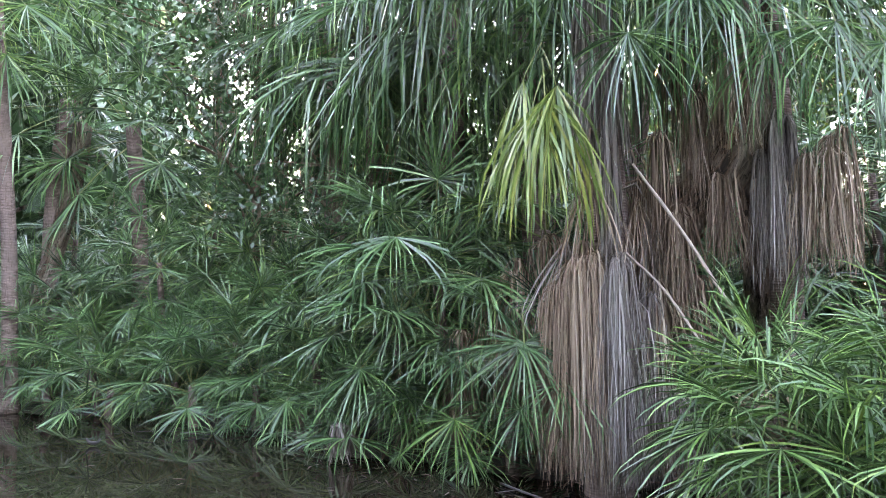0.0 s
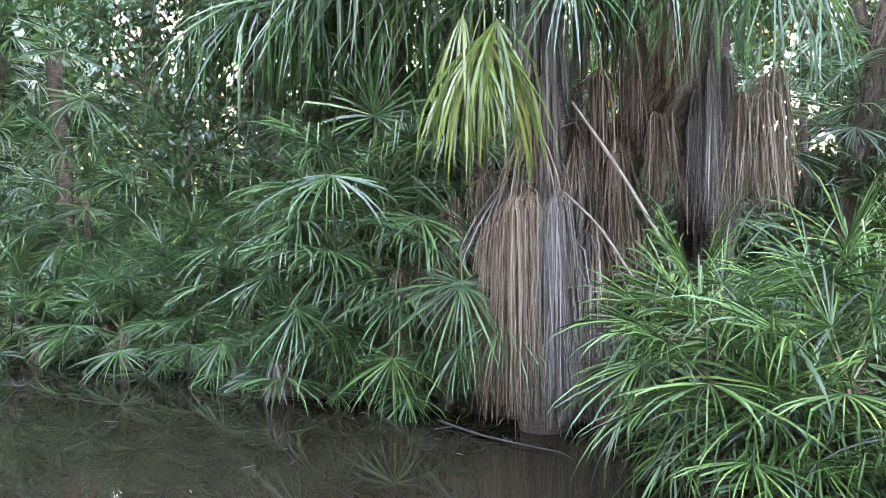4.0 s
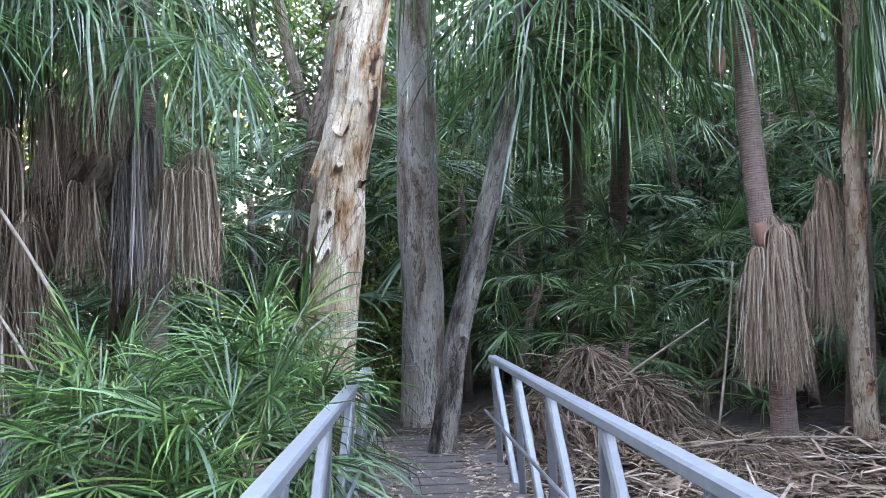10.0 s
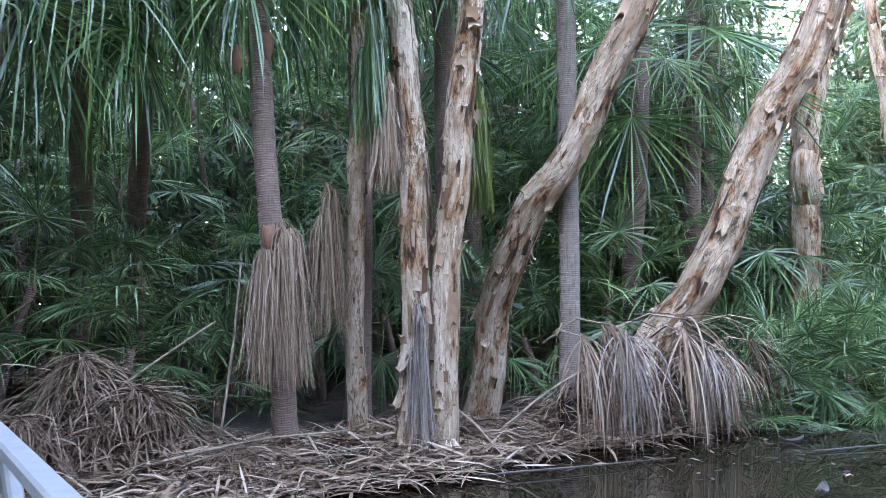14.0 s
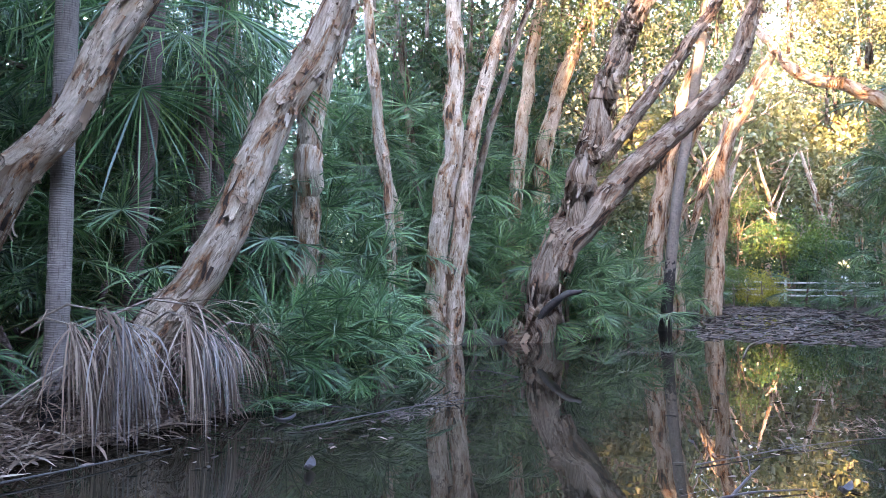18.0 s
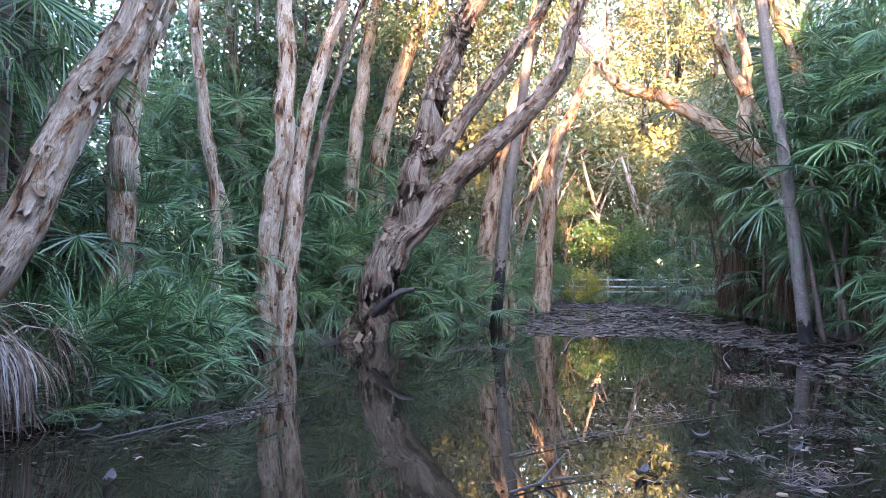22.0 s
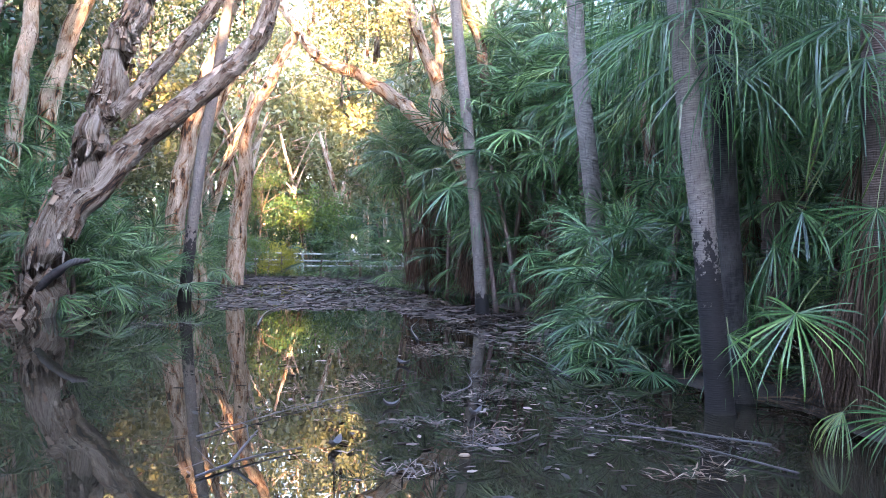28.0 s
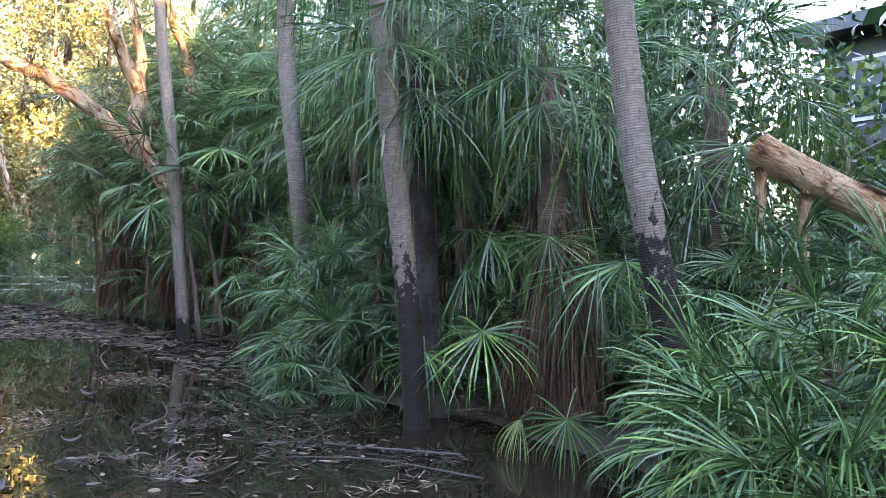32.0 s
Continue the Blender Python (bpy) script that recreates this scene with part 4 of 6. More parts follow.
paperbark((-2.5, 7.9, 0.2), [([(-2.9, 7.9, 0.0), (-2.75, 7.82, 1.5), (-2.31, 7.44, 2.5), (-1.75, 7.2, 3.1), (-1.58, 7.22, 4.0), (-1.4, 7.3, 6.5)], 0.28, 0.2), ([(-1.7, 8.3, 0.1), (-1.72, 8.3, 2.4), (-1.85, 8.29, 4.88), (-1.9, 8.3, 7.5)], 0.22, 0.16)], "gnarled old paperbark wrapped in dead fronds", PAPER_DARK, 900, 7, flake_size=(0.06, 0.24), rough=0.26)
paperbark((5.85, 8.5, 0.2), [([(5.86, 8.5, 0.0), (5.8, 8.43, 1.43), (5.75, 8.22, 3.4), (5.76, 8.2, 4.6), (5.8, 8.1, 7.5)], 0.11, 0.1)], "slender pale paperbark stem", PAPER, 160, 8, flake_size=(0.03, 0.12))
paperbark((6.1, 7.5, 0.1), [([(6.0, 7.56, -0.1), (6.02, 7.55, 2.07), (6.03, 7.54, 3.64), (5.95, 7.6, 4.74), (5.7, 7.7, 7.5)], 0.145, 0.13), ([(6.33, 7.45, -0.1), (6.35, 7.42, 2.07), (6.47, 7.31, 3.32), (6.57, 7.23, 4.47), (6.8, 7.1, 7.2)], 0.16, 0.14)], "twin-stemmed peeling paperbark at the water's edge", PAPER, 700, 9, flake_size=(0.06, 0.3))
paperbark((7.8, 8.5, 0.2), [([(7.8, 8.6, 0.0), (7.8, 8.14, 1.72), (7.8, 7.59, 2.76), (7.98, 7.1, 3.4), (8.18, 6.55, 4.44), (8.36, 6.15, 5.2), (8.7, 5.5, 6.8)], 0.22, 0.17)], "leaning orange-brown paperbark with loose flaps of bark", PAPER, 460, 10, flake_size=(0.07, 0.3))
paperbark((9.7, 7.3, 0.1), [([(9.4, 7.5, 0.0), (9.75, 7.25, 1.0), (10.16, 6.69, 1.95), (10.55, 6.25, 3.21), (10.85, 5.93, 4.26), (11.33, 5.41, 5.5), (11.9, 4.8, 7.6)], 0.27, 0.24)], "leaning pink-tan paperbark with ragged peeling bark", PAPER, 500, 11, flake_size=(0.08, 0.34))
paperbark((14.5, 7.5, 0.2), [([(14.5, 7.6, 0.0), (14.54, 7.49, 2.46), (14.58, 7.41, 3.77), (14.62, 7.33, 5.08), (14.82, 6.9, 6.7), (15.2, 6.4, 8.8)], 0.26, 0.2)], "pale knotted paperbark with a burl", PAPER, 420, 12, flake_size=(0.08, 0.3))
paperbark((19.8, 6.4, 0), [([(19.86, 6.58, -0.15), (19.72, 6.38, 2.84), (19.52, 5.98, 5.6), (19.52, 6.0, 9.5)], 0.3, 0.18), ([(19.99, 6.15, 0.0), (19.89, 5.78, 4.25), (20.02, 5.25, 6.8), (20.3, 4.4, 9.5)], 0.24, 0.13)], "forked pale paperbark standing in the creek", PAPER, 620, 13, flake_size=(0.08, 0.3))
paperbark((21.3, 4.4, 0), [([(21.41, 4.47, -0.1), (21.1, 3.9, 1.7), (21.1, 3.2, 3.6), (21.15, 2.84, 4.77), (21.21, 2.14, 7.21), (21.3, 1.2, 9.5)], 0.52, 0.24), ([(21.1, 3.7, 2.0), (21.11, 3.11, 2.9), (21.23, 1.71, 4.46), (21.24, 0.06, 5.97), (21.2, -0.74, 7.17), (21.1, -1.2, 9.2)], 0.36, 0.16), ([(21.17, 2.55, 4.76), (21.24, 1.43, 6.17), (21.25, 0.33, 7.68), (21.22, -0.47, 8.9)], 0.2, 0.1)], "big leaning paperbark spreading over the creek", PAPER_GREY, 2200, 14, flake_size=(0.08, 0.27), rough=0.16)
paperbark((27.0, -11.6, 0.2), [([(27.0, -11.6, 0.0), (27.2, -9.6, 3.2), (28.35, -7.09, 6.0), (30.02, -6.06, 7.4), (31.55, -4.85, 8.49), (33.09, -3.7, 9.32), (35.78, -2.67, 11.76), (37.31, -1.39, 14.19)], 0.34, 0.14)], "arching pale paperbark limb reaching across the creek", PAPER, 200, 15, flake_size=(0.08, 0.25))

# ---- palms ----


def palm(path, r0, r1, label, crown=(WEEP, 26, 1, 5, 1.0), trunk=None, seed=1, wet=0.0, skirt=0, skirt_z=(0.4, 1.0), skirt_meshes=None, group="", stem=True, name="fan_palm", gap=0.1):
    base, rng = np.array(path[0], float), np.random.default_rng(seed)
    path = [list(q) for q in path]
    if crown and crown[0] is WEEP and path[-1][2] < 7.2:
        path[-1][2] += 0.8
    far = math.hypot(path[0][0] - 1, path[0][1]) > 13
    p = thing(name, tuple(base), label, "palm tree", group)
    rel = np.array(path, float) - base
    b = Bag()
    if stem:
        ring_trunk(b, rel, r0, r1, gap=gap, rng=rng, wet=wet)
    else:
        rough_trunk(b, rel, r0, r1, 8, 0, 0.3, 0.1, rng)
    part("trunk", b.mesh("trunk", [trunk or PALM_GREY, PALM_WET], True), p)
    if crown:
        kinds, n, lo, hi, s = crown
        rosette(p, rel[-1], kinds, n, lo, hi, s, far=far)
    pts = spline(rel, 6)
    for i in range(skirt):
        z = rng.uniform(*skirt_z) * rel[-1][2]
        q = [np.interp(z, pts[:, 2], pts[:, c]) for c in range(3)]
        az = rng.uniform(0, 360)
        frond_at(p, skirt_meshes or DEADF, (q[0] + 0.8 * r0 * math.cos(radians(az)), q[1] + 0.8 * r0 * math.sin(radians(az)), q[2]), az, rng.uniform(0.8, 1.25), rng.uniform(-6, 6), "dead_frond")
    return p


palm([(-2.88, 6.95, -0.1), (-2.8, 6.95, 2.24), (-2.86, 6.92, 3.81), (-2.95, 6.9, 4.95)], 0.2, 0.15, "tall fan palm with a long skirt of dead brown fronds", (WEEP, 26, 1, 5, 1.0), PALM_BROWN, 2, skirt=8, skirt_z=(0.4, 0.6))
palm([(4.98, 8.56, 0.1), (4.85, 8.4, 1.47), (4.71, 8.36, 2.73), (4.64, 8.4, 4.12), (4.57, 8.42, 5.9)], 0.13, 0.115, "brown ringed fan palm with a collar of dead fronds", (WEEP, 26, 1, 5, 1.05), PALM_BROWN, 3)
palm([(8.25, 7.4, -0.1), (8.29, 7.35, 1.78), (8.31, 7.33, 4.16), (8.35, 7.3, 8.2)], 0.13, 0.12, "tall smooth grey ringed palm stem", (WEEP, 22, 1, 5, 1.1), PALM_LOWFOOT, 4)
palm([(11.1, 8.7, 0.2), (11.15, 8.61, 2.26), (11.24, 8.49, 3.84), (11.3, 8.4, 5.2)], 0.16, 0.14, "dark brown ringed palm under a drooping crown", (WEEP, 46, 1, 5, 1.25), PALM_BROWN, 5)
palm([(12.9, 8.9, 0.2), (12.9, 8.8, 3), (12.9, 8.7, 5.8)], 0.15, 0.13, "dark brown ringed palm under a drooping crown", (WEEP, 36, 1, 5, 1.1), PALM_BROWN, 6)
palm([(26.25, 1.1, -0.1), (26.25, 0.73, 4.0), (26.25, 0.31, 6.65), (26.24, -0.4, 12)], 0.18, 0.14, "slim leaning palm stem standing in the creek", (WEEP, 18, 1, 5, 1.0), PALM_FOOT, 7)
palm([(21.79, -6.85, -0.1), (21.73, -6.41, 3.95), (21.79, -5.93, 7.77), (21.9, -5.6, 11)], 0.17, 0.14, "tall grey ringed palm leaning over the creek", (WEEP, 20, 1, 5, 1.1), PALM_LOWFOOT, 8)
palm([(14.9, -6.9, 0.0), (14.0, -5.94, 3.25), (14.14, -5.67, 5.76), (14.2, -5.6, 8.6)], 0.17, 0.14, "tall grey palm among drooping fronds", (WEEP, 22, 1, 5, 1.1), PALM_GREY, 9)
palm([(9.18, -5.15, -0.1), (9.17, -4.84, 2.14), (9.23, -4.57, 4.05), (9.5, -4.3, 7.8)], 0.145, 0.125, "grey ringed palm with a black wet foot in the water", (WEEP, 22, 1, 5, 1.1), PALM_FOOT, 10)
palm([(9.69, -5.85, -0.1), (9.72, -5.61, 1.96), (9.75, -5.4, 4.0)], 0.15, 0.13, "black-stemmed palm with drooping green fronds", (WEEP, 26, 1, 5, 0.9), PALM_WET, 11)
palm([(5.95, -5.85, 0.2), (5.99, -5.7, 1.25), (6.12, -5.49, 2.36), (6.3, -5.35, 3.7), (6.7, -5.0, 7.0)], 0.155, 0.14, "leaning grey ringed palm with a charred foot", (WEEP, 22, 1, 5, 1.1), PALM_FOOT, 12)
palm([(8.11, -6.56, 0.0), (8.23, -6.44, 1.8), (8.15, -6.2, 3.6)], 0.2, 0.16, "bushy fan palm with a russet skirt of dead leaves", (WEEP, 30, 0, 5, 0.8), PALM_BROWN, 13, skirt=10, skirt_z=(0.3, 0.75), skirt_meshes=REDF)
palm([(-13.9, 7.7, 0.1), (-13.96, 7.79, 3.43), (-13.85, 8.0, 5.6)], 0.2, 0.15, "leafy fan palm at the edge of the creek", (BROAD, 30, 0, 5, 1.45), PALM_BROWN, 14)
palm([(-13.3, 6.7, 0.0), (-13.4, 6.7, 3), (-13.6, 6.5, 6.6)], 0.13, 0.11, "brown ringed palm at the creek's edge", (WEEP, 24, 1, 5, 1.1), PALM_BROWN, 15)
palm([(-5.56, 8.3, 0.1), (-5.5, 8.34, 2.9), (-5.4, 8.2, 5.0)], 0.2, 0.15, "fan palm with long weeping fronds over the water", (WEEP, 34, 1, 5, 1.15), PALM_BROWN, 16)
palm([(3.6, 12.0, 0.3), (3.5, 11.2, 3), (2.9, 9.4, 5.5)], 0.15, 0.13, "fan palm with a curtain of hanging fronds", (WEEP, 34, 1, 5, 1.2), PALM_BROWN, 17)


palm([(4.4, 13.0, 0.3), (4.4, 12.0, 3), (4.0, 10.0, 5.6)], 0.15, 0.13, "fan palm with a curtain of hanging fronds", (WEEP, 32, 1, 5, 1.15), PALM_BROWN, 18)
_yp = thing("hanging_frond", (-3.12, 6.25, 4.0), "large yellow-green frond hanging from the tall palm", "frond")
for az, k, s, z in ((-60, 5, 0.95, 0.0), (-95, 5, 0.85, -0.15), (-30, 5, 0.9, 0.1), (-130, 5, 0.8, 0.15)):
    tagged(frond_at(_yp, YELL[k], (0, 0, z), az, s), kind="stuff")
palm([(-12.6, 8.6, 0.1), (-12.5, 8.6, 2.6), (-12.6, 8.5, 5.0)], 0.16, 0.13, "tall fan palm with a round green head", (BROAD, 28, 0, 5, 1.4), PALM_BROWN, 46)
# more palms whose crowns hang into view from above
for q, (x, y, z, s, n) in enumerate(((6.3, 9.2, 6.4, 1.15, 28), (7.4, 8.8, 6.9, 1.1, 26), (-1.5, 7.7, 4.4, 0.8, 28), (-4.4, 8.3, 5.6, 1.15, 26), (-7.2, 8.8, 5.2, 1.15, 28), (-8.8, 9.6, 6.2, 1.1, 24), (9.4, 10.6, 6.4, 1.2, 24))):
    palm([(x, y, gz(x, y) - 0.1), (x + 0.1, y, z * 0.5), (x, y - 0.1, z)], 0.16, 0.13, "tall fan palm with long weeping fronds", (WEEP, n, 1, 5, s), PALM_BROWN, 40 + q, group="tall weeping palms", gap=0.12)
for q, (x, y, z, s, n) in enumerate(((10.9, -7.2, 4.4, 0.95, 28), (12.4, -7.4, 5.2, 1.0, 28), (13.4, -8.6, 6.4, 1.05, 26), (15.8, -8.8, 5.4, 1.05, 28), (17.6, -8.9, 4.6, 1.1, 28), (19.6, -9.4, 5.6, 1.1, 28), (22.6, -9.6, 5.2, 1.1, 28), (24.8, -9.6, 4.8, 1.15, 28), (27.5, -9.8, 5.4, 1.2, 28), (16.4, -10.8, 7.4, 1.1, 24), (20.8, -11.4, 7.8, 1.1, 24), (7.6, -8.9, 3.7, 1.0, 28), (30.5, -9.6, 6.8, 1.2, 26))):
    palm([(x, y, gz(x, y) - 0.1), (x - 0.1, y, z * 0.5), (x, y + 0.1, z)], 0.2, 0.15, "drooping fan palm with a russet skirt of dead leaves", (WEEP, n, 0, 5, s), PALM_BROWN, 60 + q, group="south bank palms", skirt=3, skirt_z=(0.3, 0.7), skirt_meshes=REDF, gap=0.16)

# ---- hanging dead leaves ----


def sheaf(name, loc, length, r0, r1, n, m, seed, label, width=0.012):
    t = thing(name, loc, label, "dead fronds", "hanging dead fronds")
    for me in skirt_meshes("hanging_leaf", length, r0, r1, int(n * 2.2), m, seed, width):
        part("hanging_leaf", me, t)
    return t


sheaf("dead_frond_skirt", (-3.02, 6.72, 2.3), 2.25, 0.26, 0.44, 640, DEAD, 1, "long brown skirt of dead fronds hanging to the water")
sheaf("dead_frond_skirt", (-2.62, 6.62, 2.25), 2.15, 0.1, 0.3, 340, DEAD_GREY, 2, "long grey skirt of dead fronds hanging to the water")
sheaf("dead_frond_skirt", (-2.5, 6.95, 1.9), 1.85, 0.2, 0.42, 240, DEAD_GREY, 12, "grey dead fronds hanging to the water")
sheaf("dead_frond_skirt", (-1.35, 7.15, 3.45), 1.6, 0.14, 0.24, 170, DEAD_GREY, 3, "grey sheaf of dead leaves hanging from the old paperbark")
sheaf("dead_frond_skirt", (-0.95, 7.2, 3.15), 1.2, 0.25, 0.36, 200, DEAD, 4, "brown fringe of dead leaves under green fronds")
sheaf("dead_frond_skirt", (-3.9, 7.1, 2.2), 1.9, 0.15, 0.5, 120, DEAD, 5, "dead fronds slumped against the palm thicket")
sheaf("dead_frond_skirt", (-4.5, 6.95, 1.5), 1.4, 0.2, 0.5, 60, DEAD, 6, "dead fronds slumped over the bank")
sheaf("dead_frond_skirt", (4.76, 8.28, 2.62), 1.8, 0.2, 0.38, 560, DEAD, 7, "tan skirt of dead fronds round the ringed palm")
sheaf("dead_frond_skirt", (5.4, 8.35, 3.05), 1.7, 0.12, 0.3, 200, DEAD, 8, "tan sheaf of dead leaves hanging between stems")
sheaf("dead_frond_skirt", (5.95, 7.38, 1.75), 1.8, 0.05, 0.16, 110, DEAD_GREY, 9, "pale dead frond hanging down the paperbark")
for i, (x, y, z, L, r, m) in enumerate(((-2.35, 7.0, 3.4, 1.5, 0.35, DEAD_BROWN), (-2.0, 7.0, 3.7, 1.3, 0.3, DEAD_BROWN), (-2.15, 6.9, 2.6, 1.3, 0.35, DEAD_BROWN), (-1.65, 6.95, 4.2, 1.2, 0.25, DEAD), (-2.2, 7.3, 4.6, 1.6, 0.3, DEAD_BROWN), (-1.75, 7.1, 3.0, 1.0, 0.3, DEAD_BROWN), (-3.6, 7.2, 2.5, 1.3, 0.4, DEAD))):
    sheaf("dead_frond_skirt", (x, y, z), L, r * 0.6, r, 110, m, 80 + i, "dark tangle of dead fronds hanging in the old tree", 0.012)
sheaf("dead_frond_skirt", (-2.86, 6.9, 5.3), 2.6, 0.16, 0.26, 260, DEAD_GREY, 95, "grey leaf stalks clothing the tall palm's stem", 0.028)
for i, (x, y) in enumerate(((31.4, -8.0), (29.6, -9.5), (26.6, -8.6))):
    sheaf("dead_frond_skirt", (x, y, 3.7 - 0.4 * i), 3.6 - 0.4 * i, 0.6, 0.85, 420, DEAD_RED, 97 + i, "broad russet skirt of dead leaves on a far palm", 0.04)
# arching dead leaves round the grey palm's foot
rq = random.Random(21)
for i in range(13):
    u = i / 12
    x, y, z, az = 7.95 + 2.2 * u + rq.uniform(-0.2, 0.2), 7.3 - 0.85 * u + rq.uniform(-0.2, 0.2), rq.uniform(0.55, 1.6) * (1 - 0.4 * u), rq.uniform(-160, -20)
    ln = max(0.6, 1.2 * z)
    t = thing("dead_frond", (x, y, z), "arched dead frond drooping at the palm's foot", "dead fronds", "drooping dead fronds")
    a, b = radians(az), Bag()
    d, rng = np.array((math.cos(a), math.sin(a), 0)), np.random.default_rng(400 + i)
    arch = [np.zeros(3), d * 0.22 * ln + UP * 0.16, d * 0.45 * ln + UP * 0.1]
    tube(b, arch, [0.016, 0.013, 0.01], 4)
    part("stalk", b.mesh("stalk", TWIG), t)
    b = Bag()
    for _ in range(70):
        ph, hz = rng.normal(0, 0.5), rng.uniform(0.1, 0.6)
        e = np.array((math.cos(a + ph) * hz, math.sin(a + ph) * hz, rng.uniform(-0.8, 0.1)))
        blade(b, arch[-1] + rng.normal(0, 0.02, 3), e, ln * rng.uniform(0.45, 1.05), 0.0125 * rng.uniform(0.5, 1.5), rng.uniform(0.45, 1.3), 6, np.array((-math.sin(a + ph), math.cos(a + ph), rng.normal(0, 0.6))))
    tagged(part("hanging_leaf", b.mesh("hanging_leaf", (DEAD, DEAD_BROWN, DEAD_BROWN, DEAD_GREY, DEAD_BROWN, DEAD)[i % 6]), t), kind="stuff")
sheaf("dead_frond_skirt", (8.1, -6.4, 2.6), 2.55, 0.24, 0.66, 1000, DEAD_RED, 15, "russet skirt of dead leaves round the bushy palm", 0.012)
sheaf("dead_frond_skirt", (8.75, -6.7, 1.6), 1.6, 0.25, 0.5, 400, DEAD_RED, 16, "russet skirt of dead leaves round the bushy palm", 0.012)
for i, (x, y, z) in enumerate(((22.6, -8.9, 3.2), (20.6, -8.5, 2.8), (24.9, -9.2, 3.2), (17.8, -8.6, 2.6), (30, -9.2, 5.0))):
    sheaf("dead_frond_skirt", (x, y, z), z, 0.4, 0.65, 220, DEAD_RED, 20 + i, "russet skirt of dead leaves on a far palm", 0.025)
for i, (x, y, z, L) in enumerate(((5.6, 7.7, 5.0, 1.6), (6.9, 7.6, 4.9, 1.9), (7.3, 7.9, 4.4, 1.7), (6.7, 8.3, 3.6, 1.5), (5.75, 7.6, 4.2, 1.3))):
    sheaf("dead_frond_skirt", (x, y, z), L, 0.06, 0.22, 110, (LEAF_BLUE, LEAF_YEL, LEAF_YEL, DEAD, DEAD)[i], 30 + i, "fading leaf strips hanging between the paperbarks", 0.026)

# ---- understorey ----


def shrub(x, y, h, n, kinds, s, group, label, skirt=0, lo=0):
    z0 = gz(x, y)
    p = thing("fan_palm" if h > 2.0 else "fan_palm_shrub", (x, y, max(z0, -0.25)), label, "palm tree" if h > 2.0 else "palm shrub", group)
    b, rng = Bag(), np.random.default_rng(int(1000 * abs(x) + 7 * abs(y)))
    lean = (rng.uniform(-0.25, 0.25) * h, rng.uniform(-0.25, 0.25) * h)
    rough_trunk(b, [(0, 0, -0.1), (lean[0] * 0.4, lean[1] * 0.4, h * 0.5), (lean[0], lean[1], h)], 0.07, 0.05, 6, 0, 0.2, 0.1, rng, 3)
    part("stem", b.mesh("stem", PALM_BROWN, True), p)
    rosette(p, (lean[0], lean[1], h), kinds, n, lo, 5, s, far=math.hypot(x - 1, y) > 13)
    if kinds is NEAR:  # dry brown shoots in the heart of the plant
        b = Bag()
        for _ in range(26):
            d = unit(rng.normal(0, 1, 3) + (0, 0, 0.4))
            blade(b, (lean[0], lean[1], h), d, rng.uniform(0.08, 0.26), 0.026, 0.2, 3, rng.normal(0, 1, 3))
        tagged(part("dry_shoot", b.mesh("dry_shoot", DEAD), p, "dry tan shoot"), kind="stuff")
    for i in range(skirt):
        az = rng.uniform(0, 360)
        frond_at(p, DEADF, (lean[0], lean[1], h * 0.9), az, s * rng.uniform(0.7, 1.0), 0, "dead_frond")
    return p


for x, y, z, n in ((-1.1, 5.45, 1.2, 15), (-0.9, 5.2, 0.95, 15), (-0.2, 5.4, 1.0, 16), (0.05, 5.75, 1.1, 14), (-0.65, 5.9, 1.3, 16), (-0.3, 6.3, 1.4, 14), (-0.75, 5.25, 0.55, 14), (-1.05, 6.1, 1.1, 14), (-0.2, 5.2, 0.4, 12), (-0.9, 5.7, 0.7, 12)):
    shrub(x, y, z + 0.2, n, NEAR, 0.72, "palm shrubs by the handrail", "green fan palm shrub growing from the water by the handrail")
for x, y, h, sc in ((-4.3, 7.6, 2.5, 1.0), (-5.1, 7.7, 2.2, 1.0), (-3.75, 7.35, 1.2, 0.8), (-4.7, 7.3, 1.5, 0.9), (-5.7, 7.4, 1.6, 0.9), (-6.3, 7.8, 2.4, 1.0)):
    shrub(x, y, h, 16, BROAD, sc, "fan palms under the tall palm", "dark green fan palm drooping under the tall palm")
for x, y, z, n in ((4.4, -4.25, 0.9, 20), (3.65, -3.9, 0.65, 20), (3.95, -5.0, 1.2, 20), (4.9, -4.9, 0.8, 16), (3.0, -4.6, 1.0, 16), (5.2, -5.4, 0.7, 16), (3.3, -5.6, 1.5, 16), (4.1, -4.6, 0.5, 14)):
    shrub(x, y, z, n, NEAR, 0.8, "palm shrubs on the south bank", "bright green fan palm shrub at the water's edge")

rs = random.Random(11)


def band(line, sgn, x0, x1, count, d0, d1, h, kinds, s, n, group, label, skirt=0, avoid=()):
    for i in range(count):
        x = x0 + (x1 - x0) * (i + rs.random()) / count
        d = d0 + (d1 - d0) * ((i * 0.618) % 1)
        y = float(shore(x, line)) + sgn * d
        if any((x - a) ** 2 + (y - b) ** 2 < r * r for a, b, r in avoid):
            continue
        shrub(x, y, rs.uniform(*h) * (0.7 + 0.6 * (d - d0) / max(0.1, d1 - d0)), n, kinds, s * rs.uniform(0.85, 1.2), group, label, skirt)


